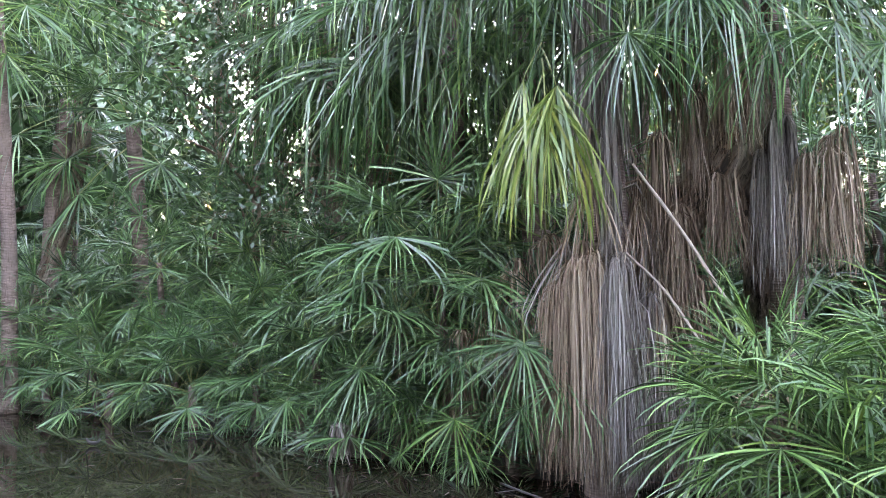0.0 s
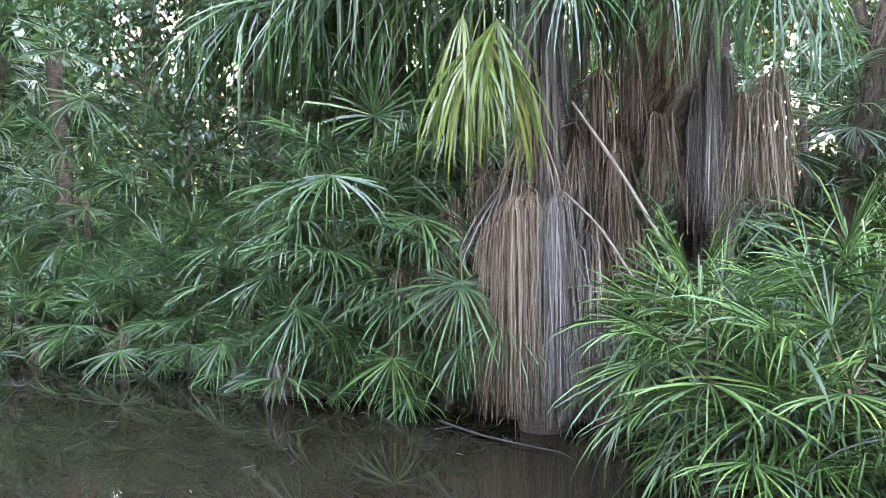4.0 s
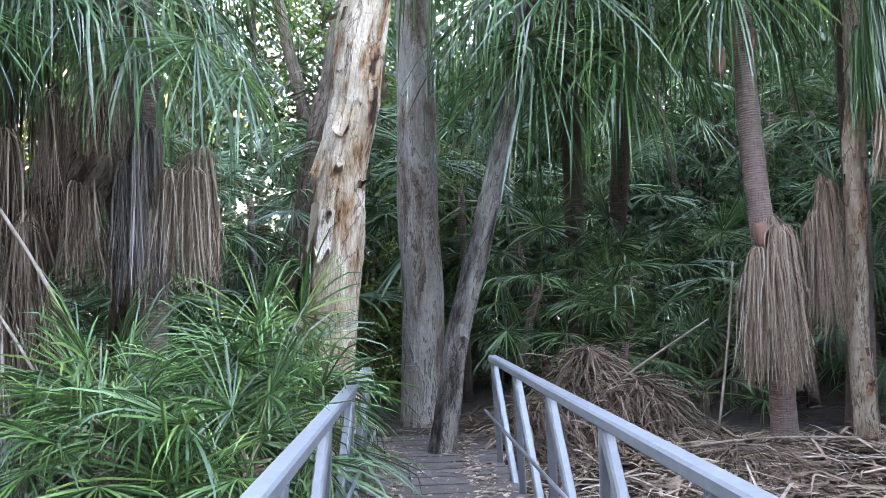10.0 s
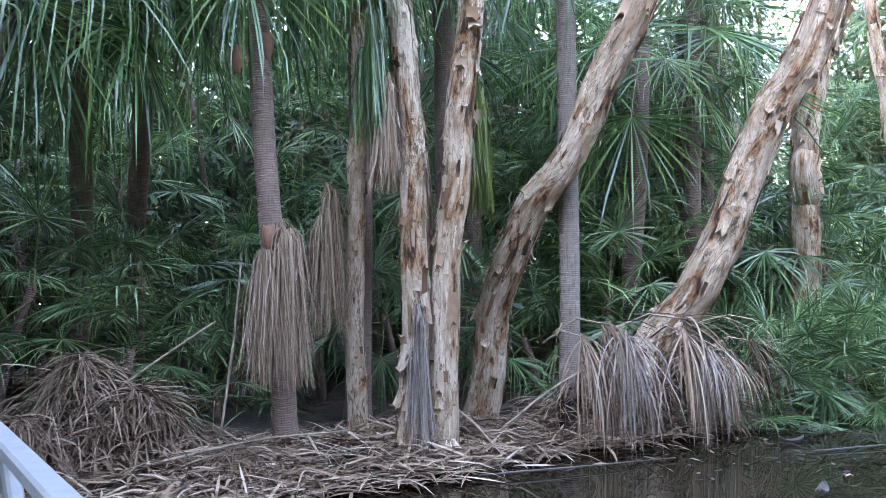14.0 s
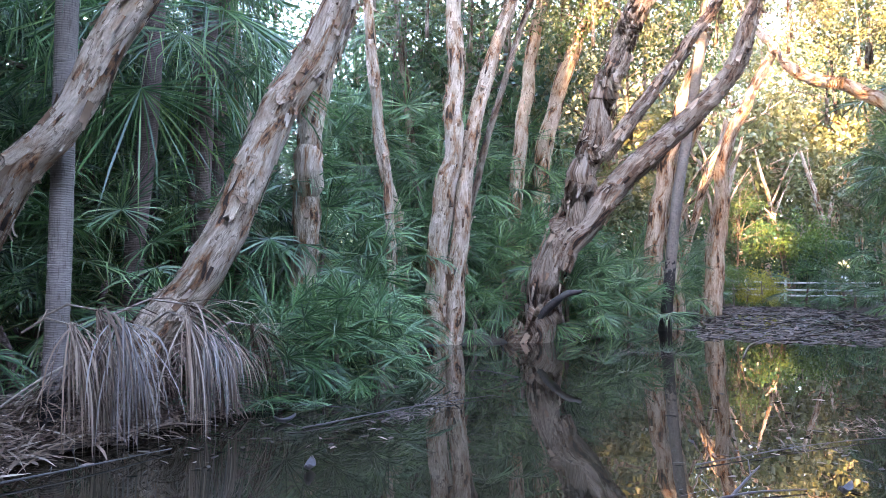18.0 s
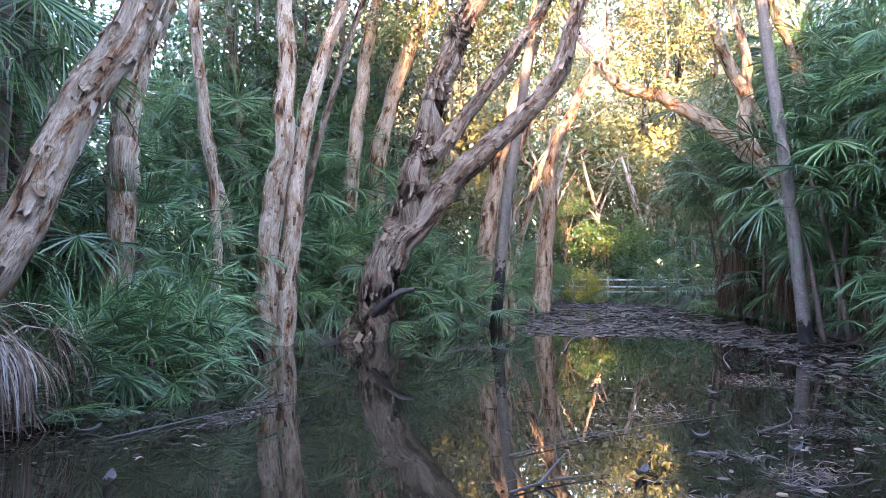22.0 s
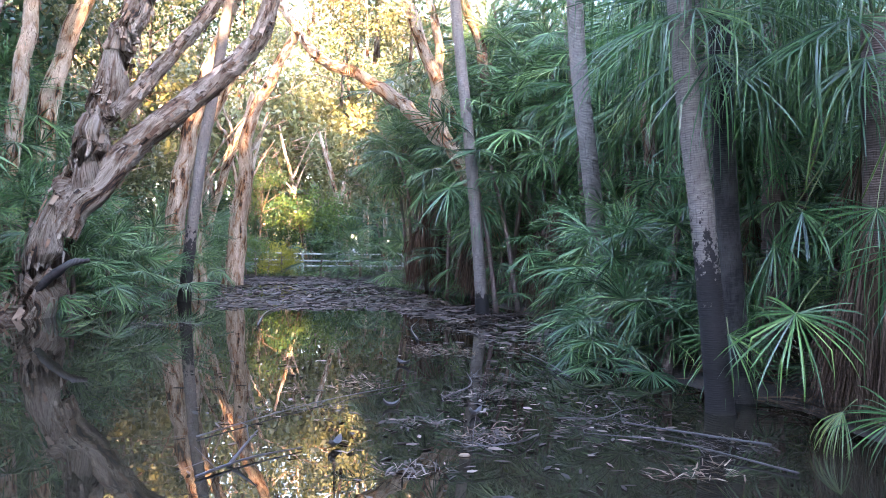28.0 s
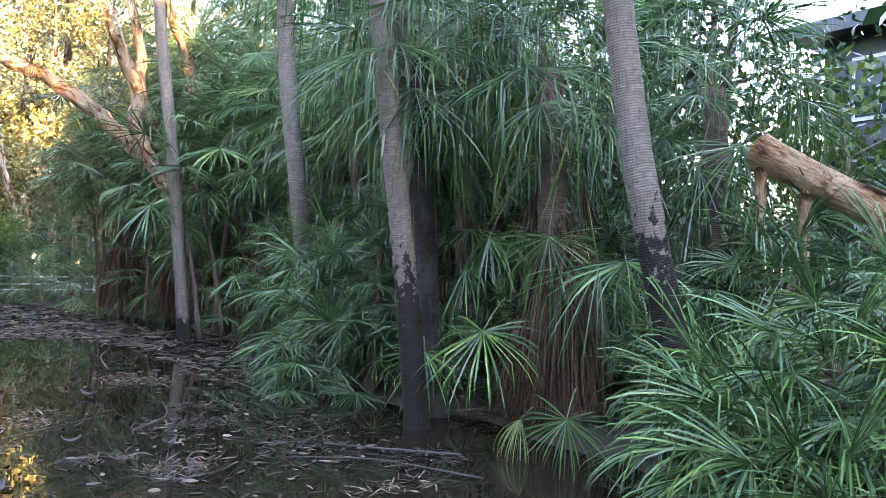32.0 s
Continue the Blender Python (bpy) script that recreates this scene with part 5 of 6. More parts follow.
CLEAR = ((1.2, 8.6, 1.6), (5.3, 7.6, 2.0), (3.0, 8.0, 1.3), (1.0, 10.0, 1.0))
STEMS = ((13.3, 6.6, 1.7), (12.2, 6.0, 1.7), (18.3, 5.7, 1.5), (17.0, 5.4, 1.3), (14.3, 6.9, 1.0), (19.6, 5.9, 1.2), (20.9, 4.0, 1.4), (19.0, 5.2, 0.8), (20.2, 3.4, 0.9), (26.2, 1.0, 1.0))
OPEN = ((13.3, 6.6, 3.0), (12.2, 6.0, 2.8), (18.3, 5.7, 2.4), (17.0, 5.4, 2.4), (14.4, 7.2, 2.4))
G1, L1 = "north bank shrubs", "green fan palm shrub drooping over the creek bank"
G2, L2 = "north bank thicket", "tall green fan palm in the thicket"
G4, L4 = "tall palms in the thicket", "tall fan palm with drooping leaves in the thicket"
band(NORTH, 1, -17, -7, 46, -0.2, 2.4, (0.3, 1.5), FAN, 0.9, 14, G1, L1)
band(NORTH, 1, -7.5, -3, 18, 0.0, 2.0, (0.2, 1.1), FAN, 0.8, 13, G1, L1)
band(NORTH, 1, -17, 0, 18, 2.0, 6, (1.2, 3.2), BROAD, 1.0, 11, G2, L2)
band(NORTH, 1, 11.5, 27, 30, 2.4, 6.0, (2.4, 5.2), BROAD, 1.15, 12, G2, "tall-stemmed green fan palm among the paperbarks", 0, OPEN)
band(NORTH, 1, 12, 30, 16, 5.0, 8.5, (4.5, 8.0), WEEP, 1.0, 12, G4, L4, 0, OPEN)
band(NORTH, 1, -18, 0, 16, 3.5, 6.5, (1.0, 2.6), BROAD, 1.1, 12, G2, L2)
band(NORTH, 1, -16, -3.6, 24, 0.8, 3.0, (1.3, 2.6), BROAD, 0.95, 12, G2, "tall green fan palm leaning over the bank")
band(NORTH, 1, -3, 15, 18, 4, 9, (2.4, 5.2), BROAD, 1.1, 12, G2, L2, 0, CLEAR)
band(NORTH, 1, 1.8, 12, 34, 2.2, 7.5, (0.4, 2.6), BROAD, 0.85, 12, G2, L2, 0, CLEAR)
band(NORTH, 1, 10.3, 14.8, 26, -0.1, 1.8, (0.1, 0.8), FAN, 0.85, 14, G1, L1)
band(NORTH, 1, 14.5, 25.5, 48, 0.1, 3.0, (0.3, 2.4), BROAD, 1.05, 12, G2, "green fan palm among the paperbarks", 0, STEMS)
band(NORTH, 1, 10, 30, 24, 2.5, 7, (1.5, 4.6), BROAD, 1.2, 11, G2, L2)
for x, y, h in ((11.8, -5.5, 0.5), (12.3, -5.6, 1.1), (12.9, -5.9, 1.7), (13.3, -6.2, 2.2), (12.2, -6.2, 2.4), (11.6, -6.0, 1.6), (13.8, -6.3, 0.9), (12.6, -5.4, 0.3)):
    shrub(x, y, h, 14, BROAD, 0.85, "palm shrubs over the creek", "drooping fan palm shrub leaning out over the creek")
G3, L3 = "south bank thicket", "drooping green fan palm on the south bank"
band(SOUTH, -1, 10.2, 28, 60, 0.6, 3.0, (0.4, 2.8), BROAD, 1.0, 12, G3, L3, 0, ((9.3, -5.3, 2.0),))
band(SOUTH, -1, 10.5, 30, 40, 1.2, 4.5, (3.0, 6.5), BROAD, 1.15, 12, G3, "tall fan palm with a drooping green crown")
band(SOUTH, -1, 21.5, 32, 20, 0.2, 2.2, (3.6, 7.4), BROAD, 1.25, 12, G3, "tall fan palm with a drooping green crown")
band(SOUTH, -1, 21.8, 36, 26, -0.5, 2.4, (6.0, 8.6), BROAD, 1.4, 12, G3, "tall fan palm with a drooping green crown")
band(SOUTH, -1, 15, 26, 14, 1.0, 3.5, (6.2, 8.6), BROAD, 1.35, 12, G3, "tall fan palm with a drooping green crown")
band(SOUTH, -1, 28, 46, 14, 0.0, 2.6, (0.6, 2.8), BROAD, 1.3, 10, G3, L3)
band(SOUTH, -1, 4, 11, 22, 1.2, 4.0, (0.5, 2.0), BROAD, 0.8, 13, G3, L3, 0, ((8.2, -6.4, 1.3), (9.3, -5.3, 1.6)))
band(NORTH, 1, 25, 46, 18, 0.1, 3, (0.4, 2.2), BROAD, 1.2, 10, G2, "green fan palm on the far bank")

# ---- woods behind ----
for i in range(54):
    x = -32 + 64 * (i + rs.random()) / 54
    if x < -4 and i % 2:
        continue
    tree(DARK_T if i % 3 else GUM_T, x, float(shore(x, NORTH)) + rs.uniform(7, 18), rs.uniform(0.8, 1.25), "leafy tree in the woods behind the creek", group="woods behind the north bank")
for i in range(30):
    x = 14 + 30 * (i + rs.random()) / 30
    tree(DARK_T if i % 3 else GUM_T, x, float(shore(x, SOUTH)) - rs.uniform(5.5, 5.5 + min(13, 0.9 * (x - 11))), rs.uniform(0.75, 1.1), "leafy tree in the woods behind the south bank", group="woods behind the south bank")
for i in range(26):
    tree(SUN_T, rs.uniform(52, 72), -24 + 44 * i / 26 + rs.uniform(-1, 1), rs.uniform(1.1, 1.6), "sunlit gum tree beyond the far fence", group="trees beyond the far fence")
for i, (x, y, s) in enumerate(((31, -11.5, 0.85), (35, -11.5, 0.9), (39, -11.0, 0.95), (44, -11, 0.9), (27, -12.5, 0.9), (37, 4.2, 0.8), (42, 3.6, 0.85), (33, 4.8, 0.8), (38, -9.6, 0.7), (45, -9.4, 0.8), (47, 5.5, 0.8))):
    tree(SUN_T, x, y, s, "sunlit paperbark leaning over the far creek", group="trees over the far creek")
for i in range(14):
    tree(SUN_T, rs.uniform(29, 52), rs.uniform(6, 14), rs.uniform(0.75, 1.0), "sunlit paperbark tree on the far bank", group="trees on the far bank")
for i in range(30):
    tree(BUSH_T, rs.uniform(49, 60), -20 + 40 * i / 30, rs.uniform(0.9, 1.8), "dark leafy bush behind the far fence", "bush", "bush", "bushes behind the far fence")
for i in range(32):
    x = -20 + 44 * (i + rs.random()) / 32
    tree(BUSH_T, x, float(shore(x, NORTH)) + rs.uniform(5, 9), rs.uniform(0.8, 1.5), "dark leafy bush in the understorey", "bush", "bush", "understorey bushes")
for x, y, s in ((0.6, 13.5, 1.1), (1.6, 14.5, 1.2), (2.6, 15, 1.3), (-0.4, 14.0, 1.0), (45.0, -2.2, 0.9), (43.5, -1.6, 0.9), (49.5, -7.6, 1.6), (50.5, -5.8, 1.9)):
    tree(BRIGHT_T, x, y, s, "bright green leafy bush between the trunks", "bush", "bush", "bright bushes")
for x, y, s in ((46.2, -3.7, 0.95), (46.6, -4.3, 0.8), (45.8, -2.9, 0.8)):
    tree(GOLD_T, x, y, s, "golden-leaved bush by the far fence", "bush", "bush", "golden bushes")
for x, y, s in ((-10.6, 9.6, 0.95), (-9.4, 10.6, 1.0), (-8.6, 9.2, 0.8), (-12.5, 11.5, 1.1)):
    tree(BROADLEAF_T, x, y, s, "broad-leaved tree with dark glossy leaves", "broadleaf_tree", "tree", "broad-leaved trees")
for i in range(20):
    tree(GUM_T if i % 2 else DARK_T, 13 + 24 * (i + rs.random()) / 20, float(shore(13 + 1.2 * i, NORTH)) + rs.uniform(6, 13), rs.uniform(0.95, 1.3), "tall leafy tree behind the paperbarks", group="tall trees behind the paperbarks")
for i in range(16):
    tree(DARK_T, -1 + 15 * (i + rs.random()) / 16, rs.uniform(15, 22), rs.uniform(0.9, 1.25), "leafy tree in the dark thicket past the bridge", group="trees past the bridge")
for x, y, s in ((10.2, -12.4, 0.9), (12.0, -12.6, 1.0), (13.5, -14, 1.1), (11.4, -14.6, 1.0)):
    tree(DARK_T, x, y, s, "leafy tree behind the south bank palms", group="trees behind the south palms")
# tall trees added mostly above the view; their high crowns shade the thicket
for i in range(4):
    x = -13 + 8 * (i + rs.random()) / 4
    if -62 < math.degrees(math.atan2(x, float(shore(x, NORTH)) + 6)) < -50:
        continue
    tree(CANOPY_T, x, float(shore(x, NORTH)) + rs.uniform(3, 9), rs.uniform(0.9, 1.15), "tall tree with a high dense crown, added to shade the bank", group="tall bank trees")
# the woods go on behind
def clear(x, y):
    return 0.4 if any(lo < math.degrees(math.atan2(x, y)) < hi for lo, hi in CLEARINGS) else 1.0


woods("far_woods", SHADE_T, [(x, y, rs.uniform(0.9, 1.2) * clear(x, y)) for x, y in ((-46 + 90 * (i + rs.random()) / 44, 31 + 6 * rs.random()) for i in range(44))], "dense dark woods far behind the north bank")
woods("far_woods", FAR_T, [(76 + 8 * rs.random(), y, rs.uniform(0.8, 1.1) * (0.55 if -11 < y < 1 else 1.0)) for y in (-30 + 52 * (i + rs.random()) / 22 for i in range(22))], "hazy grey-green gum woods far beyond the fence")
woods("far_bushes", SHADE_T, [(69 + 5 * rs.random(), -28 + 50 * (i + rs.random()) / 30, rs.uniform(0.35, 0.55)) for i in range(30)], "dark bushes at the foot of the far woods")
woods("far_woods", SHADE_T, [(21 + 34 * (i + rs.random()) / 16, -27 - 5 * rs.random(), rs.uniform(0.8, 1.1)) for i in range(16)], "dense dark woods far behind the south bank")
# unseen woods added on the west side, between the sun and the creek, as sun blockers
woods("western_woods", SHADE_T, [(-44 + 14 * rs.random() + max(0, -i + 20) * 0.7, -22 + 44 * (i + rs.random()) / 56, rs.uniform(1.6, 2.1) * (0.72 if 16 < i < 38 else 1.0)) for i in range(56)] + [(rs.uniform(-30, -23), -24 + 28 * (i + rs.random()) / 22, rs.uniform(1.3, 1.7)) for i in range(22)], "dense dark woods added unseen in the west to block the sun")
# unseen trees added south of the bridge to cut off light from the horizon
woods("southern_woods", SHADE_T, [(-36 + 38 * (i + rs.random()) / 34, float(shore(-36 + 38 * i / 34, SOUTH)) - rs.uniform(9, 16), rs.uniform(1.3, 1.8)) for i in range(34)] + [(-10 + 14 * (i + rs.random()) / 9, -12 - 6 * rs.random(), rs.uniform(1.0, 1.3)) for i in range(9)], "tall dense woods added unseen south of the bridge to block low sky")

for i, (x, y, z, s) in enumerate(((21.2, -1.2, 9.0, 1.0), (21.4, 1.4, 9.2, 0.9), (22.5, -0.5, 10.5, 1.0), (26.5, -2.5, 8.6, 0.9), (28.5, -1.5, 10.0, 1.1), (24.5, -4.0, 7.6, 0.8), (30, 1, 10.5, 1.1), (19.8, 4.6, 9.4, 1.0), (20.0, 6.2, 9.8, 1.0), (25, 3.5, 10, 1.1), (24, -7.5, 9.5, 1.1), (27.5, -6.0, 10.0, 1.1), (17.5, -8.5, 9.8, 1.0), (32, -4.5, 11, 1.2), (34, -1, 12, 1.3), (37, -4, 12, 1.3), (23, 1.5, 10.2, 1.2), (22, 3.6, 9.6, 1.1), (26, 0.6, 10.4, 1.2), (29, -3.6, 10.2, 1.3), (31, -7, 9, 1.3), (35, 2, 9, 1.4), (38, 0.8, 10, 1.4), (41, -1.5, 11, 1.5), (41, -6, 9, 1.5), (44, -3.5, 12, 1.6), (23, -3, 11.2, 1.1), (27, 2.4, 8.6, 1.1), (16.8, 6.2, 9.2, 1.0), (13.6, 6.2, 8.8, 1.0), (22.5, -8.2, 10.5, 1.1), (19.5, -9.0, 9.8, 1.1), (24, 5.5, 8.4, 1.0), (25, 7, 9.0, 1.1), (22, 7.5, 8.6, 1.0), (27, 4.5, 8.2, 1.1), (29, 3, 8.4, 1.2), (31, 2.5, 7.4, 1.2), (28, 6.5, 9.5, 1.3), (33, 3.5, 8.5, 1.4), (23.5, 3.0, 8.4, 0.9), (20.5, 8.5, 9.0, 1.0), (30, -5.5, 9.0, 1.2), (33, -6.0, 9.5, 1.3), (36, -5.5, 8.5, 1.3), (18, 7.6, 8.8, 1.0), (28, -0.5, 9.4, 1.1))):
    t = thing("leafy_branch", (x, y, z), "fine grey-green paperbark foliage hanging over the creek", "foliage", "leafy branches overhead", rz=rnd.uniform(0, 360))
    tr, cr = rnd.choice(SPRAY)
    for n, me in (("twig", tr), ("leaf_spray", cr)):
        part(n, me, t, "", Matrix.Diagonal((s, s, s, 1)))

# ---- litter and debris ----


def strewn(name, spots, n, size, width, mats, seed, label, category, z=0.02, tilt=0.25, fz=None, segs=2):
    """Leaf strips lying about, ONE stuff object. spots: (x, y, spread x, spread y, weight)."""
    rng, bag = np.random.default_rng(seed), Bag()
    w = np.array([s[4] for s in spots], float)
    for k in rng.choice(len(spots), n, p=w / w.sum()):
        x, y, sx, sy, _ = spots[k]
        px, py = x + rng.uniform(-sx, sx), y + rng.uniform(-sy, sy)
        pz = (fz(px, py) if fz else 0.0) + z * rng.uniform(0.3, 1.6)
        a = rng.uniform(0, 6.28)
        d = np.array((math.cos(a), math.sin(a), rng.uniform(-0.05, tilt)))
        side = np.array((-math.sin(a), math.cos(a), rng.normal(0, 0.3)))
        blade(bag, (px, py, pz), d, rng.uniform(*size), width * rng.uniform(0.5, 1.4), rng.uniform(0.0, 0.25), segs, side)
    return tagged(new(name, bag.mesh(name, mats)), label, category, kind="stuff")


bankz = lambda x, y: max(gz(x, y), 0.0)
strewn("frond_litter", [(3.2, 8.2, 1.6, 1.0, 3), (5.2, 7.9, 2.2, 1.0, 4), (7.4, 7.6, 2.0, 0.9, 3), (9.3, 7.0, 1.2, 0.6, 2), (2.4, 9.6, 1.2, 1.0, 1)], 5000, (0.12, 0.6), 0.026, DEAD_BROWN, 1, "thick litter of dead brown palm leaves on the bank", "leaf litter", 0.06, 0.35, bankz, 3)
strewn("frond_litter", [(3.2, 8.0, 1.6, 0.9, 3), (5.2, 7.7, 2.2, 0.9, 4), (7.4, 7.4, 2.0, 0.8, 3), (9.3, 6.8, 1.2, 0.5, 2)], 2600, (0.15, 0.7), 0.024, DEAD, 11, "pale dry palm leaf strips lying on the bank", "leaf litter", 0.09, 0.4, bankz, 3)
strewn("frond_litter", [(1.0, 10.2, 1.4, 1.2, 2), (0.2, 8.8, 1.0, 0.8, 1), (4.5, 10.5, 3.0, 1.5, 2), (9, 9.5, 3, 1.5, 2)], 900, (0.2, 0.6), 0.02, DEAD_BROWN, 2, "dead palm leaves strewn on the forest floor", "leaf litter", 0.04, 0.3, bankz)
strewn("bank_litter", [(-10, 8.0, 6, 0.7, 4), (-4, 7.6, 2, 0.6, 2), (14, 6.6, 4, 0.7, 2), (9.5, -6.6, 1.8, 0.7, 3), (16, -8.0, 6, 0.8, 3)], 1500, (0.2, 0.7), 0.03, DEAD_RED, 3, "rotting leaves along the water's edge", "leaf litter", 0.05, 0.3, bankz)
strewn("deck_leaves", [(1.0, 5.6, 0.55, 4.0, 1), (0.6, 7.5, 0.2, 2.0, 0.5), (1.5, 7.5, 0.15, 2.0, 0.6)], 1700, (0.03, 0.1), 0.026, DEAD, 4, "small dry leaves scattered on the bridge deck", "leaf litter", 0.006, 0.1, lambda x, y: DECK + 0.009)
strewn("floating_leaves", [(33, -3.6, 9, 3.6, 10), (25.5, -3.0, 2.5, 3.2, 3), (22.5, -6.0, 2.0, 1.6, 2), (18, -6.0, 3, 1.2, 1.2), (40, -3.2, 4, 2.4, 4)], 9000, (0.08, 0.5), 0.06, DARKDEB, 5, "mat of dark floating leaves and bark on the creek", "debris", 0.012, 0.1)
strewn("floating_leaves", [(12, -3.6, 3.5, 1.6, 4), (9.2, -3.4, 1.4, 1.0, 3), (8.4, -1.8, 1.6, 1.2, 2), (15.5, -4.6, 3, 1.6, 3), (11, -0.6, 3, 1.4, 2), (10.8, 4.2, 2, 0.4, 1), (8.6, 5.6, 1.4, 0.6, 1.2)], 800, (0.04, 0.2), 0.035, DARKDEB, 6, "dark leaves and bark afloat on the creek", "debris", 0.012, 0.12)
strewn("floating_leaves", [(-8, 4.6, 4, 2.2, 2), (-4.5, 6.2, 2, 0.5, 2)], 90, (0.04, 0.2), 0.02, DARKDEB, 7, "small leaves afloat on the brown creek", "debris", 0.006, 0.1)


# rafts of fine debris
for i, (x, y, sx, sy) in enumerate(((14.4, -3.3, 0.5, 0.6), (10.5, -2.8, 0.25, 0.6), (8.6, -2.0, 0.3, 0.3), (12.0, -1.5, 0.4, 0.25), (10.3, -0.5, 0.15, 0.5), (9.3, -1.6, 0.2, 0.25), (11.4, -1.1, 0.2, 0.6), (19.3, 1.3, 0.5, 0.8), (8.9, -3.4, 0.25, 0.5), (7.1, -3.3, 0.2, 0.45), (7.8, -4.2, 0.3, 0.4), (10.7, -3.0, 0.3, 0.6), (14.7, -3.4, 0.6, 0.5), (11.7, -3.5, 0.3, 0.4), (18.1, -4.7, 1.0, 0.7), (8.7, -2.1, 0.2, 0.3), (7.7, -1.1, 0.2, 0.3), (16.5, -6.7, 1.0, 0.6), (14.2, -5.2, 0.8, 0.7), (11.4, 4.0, 0.9, 0.25), (10.5, 4.1, 0.4, 0.2))):
    strewn("debris_raft", [(x, y, sx, sy, 1)], int(60 + 140 * sx * sy / 0.15 ** 0.5), (0.04, 0.22), 0.014, DARKDEB if i % 3 else DEAD_BROWN, 600 + i, "raft of dark twigs and leaf scraps afloat", "debris", 0.02, 0.45)


def stick(name, path, r0, r1, label, material=None, category="branch", twigs=0, seed=1, group="floating branches"):
    rng, b = np.random.default_rng(seed), Bag()
    base = np.array(path[0], float)
    rel = np.array(path, float) - base
    pts, rr = rough_trunk(b, rel, r0, r1, 6, 0, 0, 0.15, rng, 5)
    t = thing(name, tuple(base), label, category, group)
    part("stem", b.mesh("stem", material or WETWOOD, True), t)
    for i in range(twigs):
        b = Bag()
        s = pts[rng.integers(len(pts))]
        e = s + rng.normal(0, 0.22, 3) * (1, 1, 0.35) + (0, 0, 0.06)
        tube(b, [s, (s + e) / 2 + rng.normal(0, 0.05, 3), e], [r1, r1 * 0.7, r1 * 0.3], 4)
        part("twig", b.mesh("twig", material or WETWOOD, True), t)
    return t


for i, (pts, r0, r1, tw) in enumerate((
    (((7.7, -4.6, 0.03), (8.3, -4.1, 0.03), (8.9, -3.7, 0.02)), 0.045, 0.02, 3), (((6.9, -4.2, 0.02), (7.9, -3.7, 0.05), (8.6, -3.1, 0.01)), 0.03, 0.012, 4),
    (((8.2, 0.35, 0.0), (8.35, 0.2, 0.14), (8.4, 0.1, 0.24)), 0.05, 0.015, 1), (((7.9, 0.6, 0.02), (8.3, 0.2, 0.03), (8.6, -0.3, 0.02)), 0.035, 0.015, 2),
    (((9.6, 5.0, 0.02), (11.2, 4.2, 0.04), (12.6, 3.4, 0.02)), 0.03, 0.012, 10), (((9.9, 6.5, 0.25), (10.6, 5.7, 0.1), (11.0, 5.0, 0.02)), 0.018, 0.008, 0),
    (((9.2, -3.1, 0.03), (9.0, -3.5, 0.05), (9.4, -4.0, 0.03)), 0.03, 0.012, 14), (((10.5, -2.2, 0.02), (11.2, -2.8, 0.03), (12.2, -3.1, 0.02)), 0.035, 0.015, 8),
    (((11.5, -4.4, 0.02), (12.6, -4.6, 0.04), (14.0, -4.8, 0.02)), 0.04, 0.02, 8), (((8.6, -2.6, 0.02), (8.2, -2.2, 0.06), (8.3, -1.7, 0.02)), 0.025, 0.01, 9),
    (((9.2, 0.6, 0.02), (10.5, -0.7, 0.03), (11.6, -2.2, 0.02)), 0.022, 0.01, 3), (((14.6, 3.4, 0.02), (14.2, 3.9, 0.16), (14.9, 4.3, 0.05)), 0.03, 0.012, 10),
    (((16, -3.4, 0.03), (18, -3.8, 0.03), (19.6, -4.4, 0.03)), 0.05, 0.02, 4), (((19, -0.6, 0.03), (22, -1.0, 0.03), (24, -1.6, 0.03)), 0.06, 0.03, 2),
    (((-3.9, 6.7, 0.02), (-3.2, 6.35, 0.03), (-2.4, 6.2, 0.02)), 0.03, 0.015, 3), (((-6.9, 8.0, 0.9), (-8.2, 7.8, 0.75), (-9.6, 7.9, 1.0)), 0.03, 0.012, 4),
    (((-8.6, 7.0, 0.02), (-9.2, 6.6, 0.08), (-9.9, 6.3, 0.02)), 0.014, 0.006, 3), (((6.0, 6.6, 0.05), (7.2, 6.1, 0.05), (8.2, 5.8, 0.03)), 0.035, 0.012, 4),
)):
    stick("floating_branch", pts, r0 * 0.36, r1 * 0.4, "wet grey branch lying in the creek", DRIFT, "branch", tw, i)


def boat(x, y, ln, rz, m, label="curled dark leaf sheath afloat on the creek", tip=0.05):
    """A curled palm sheath or bark strip, upturned at its ends."""
    b, n = Bag(), 8
    v = []
    for k in range(n + 1):
        u = 2 * k / n - 1
        w = 0.16 * ln * (1 - u * u) ** 0.6 + 0.004
        zc = 0.02 + tip * abs(u) ** 3
        v += [(u * ln / 2, -w, zc + 0.035), (u * ln / 2, 0, zc), (u * ln / 2, w, zc + 0.03)]
    f = [(3 * k + a, 3 * k + 3 + a, 3 * k + 4 + a, 3 * k + 1 + a) for k in range(n) for a in (0, 1)]
    b.add(v, f)
    o = tagged(new("leaf_sheath", b.mesh("leaf_sheath", m, True)), label, "debris", "floating leaf sheaths")
    o.matrix_world = pose(x, y, 0, 0, 0, rz)
    md = o.modifiers.new("thick", "SOLIDIFY")
    md.thickness = 0.008


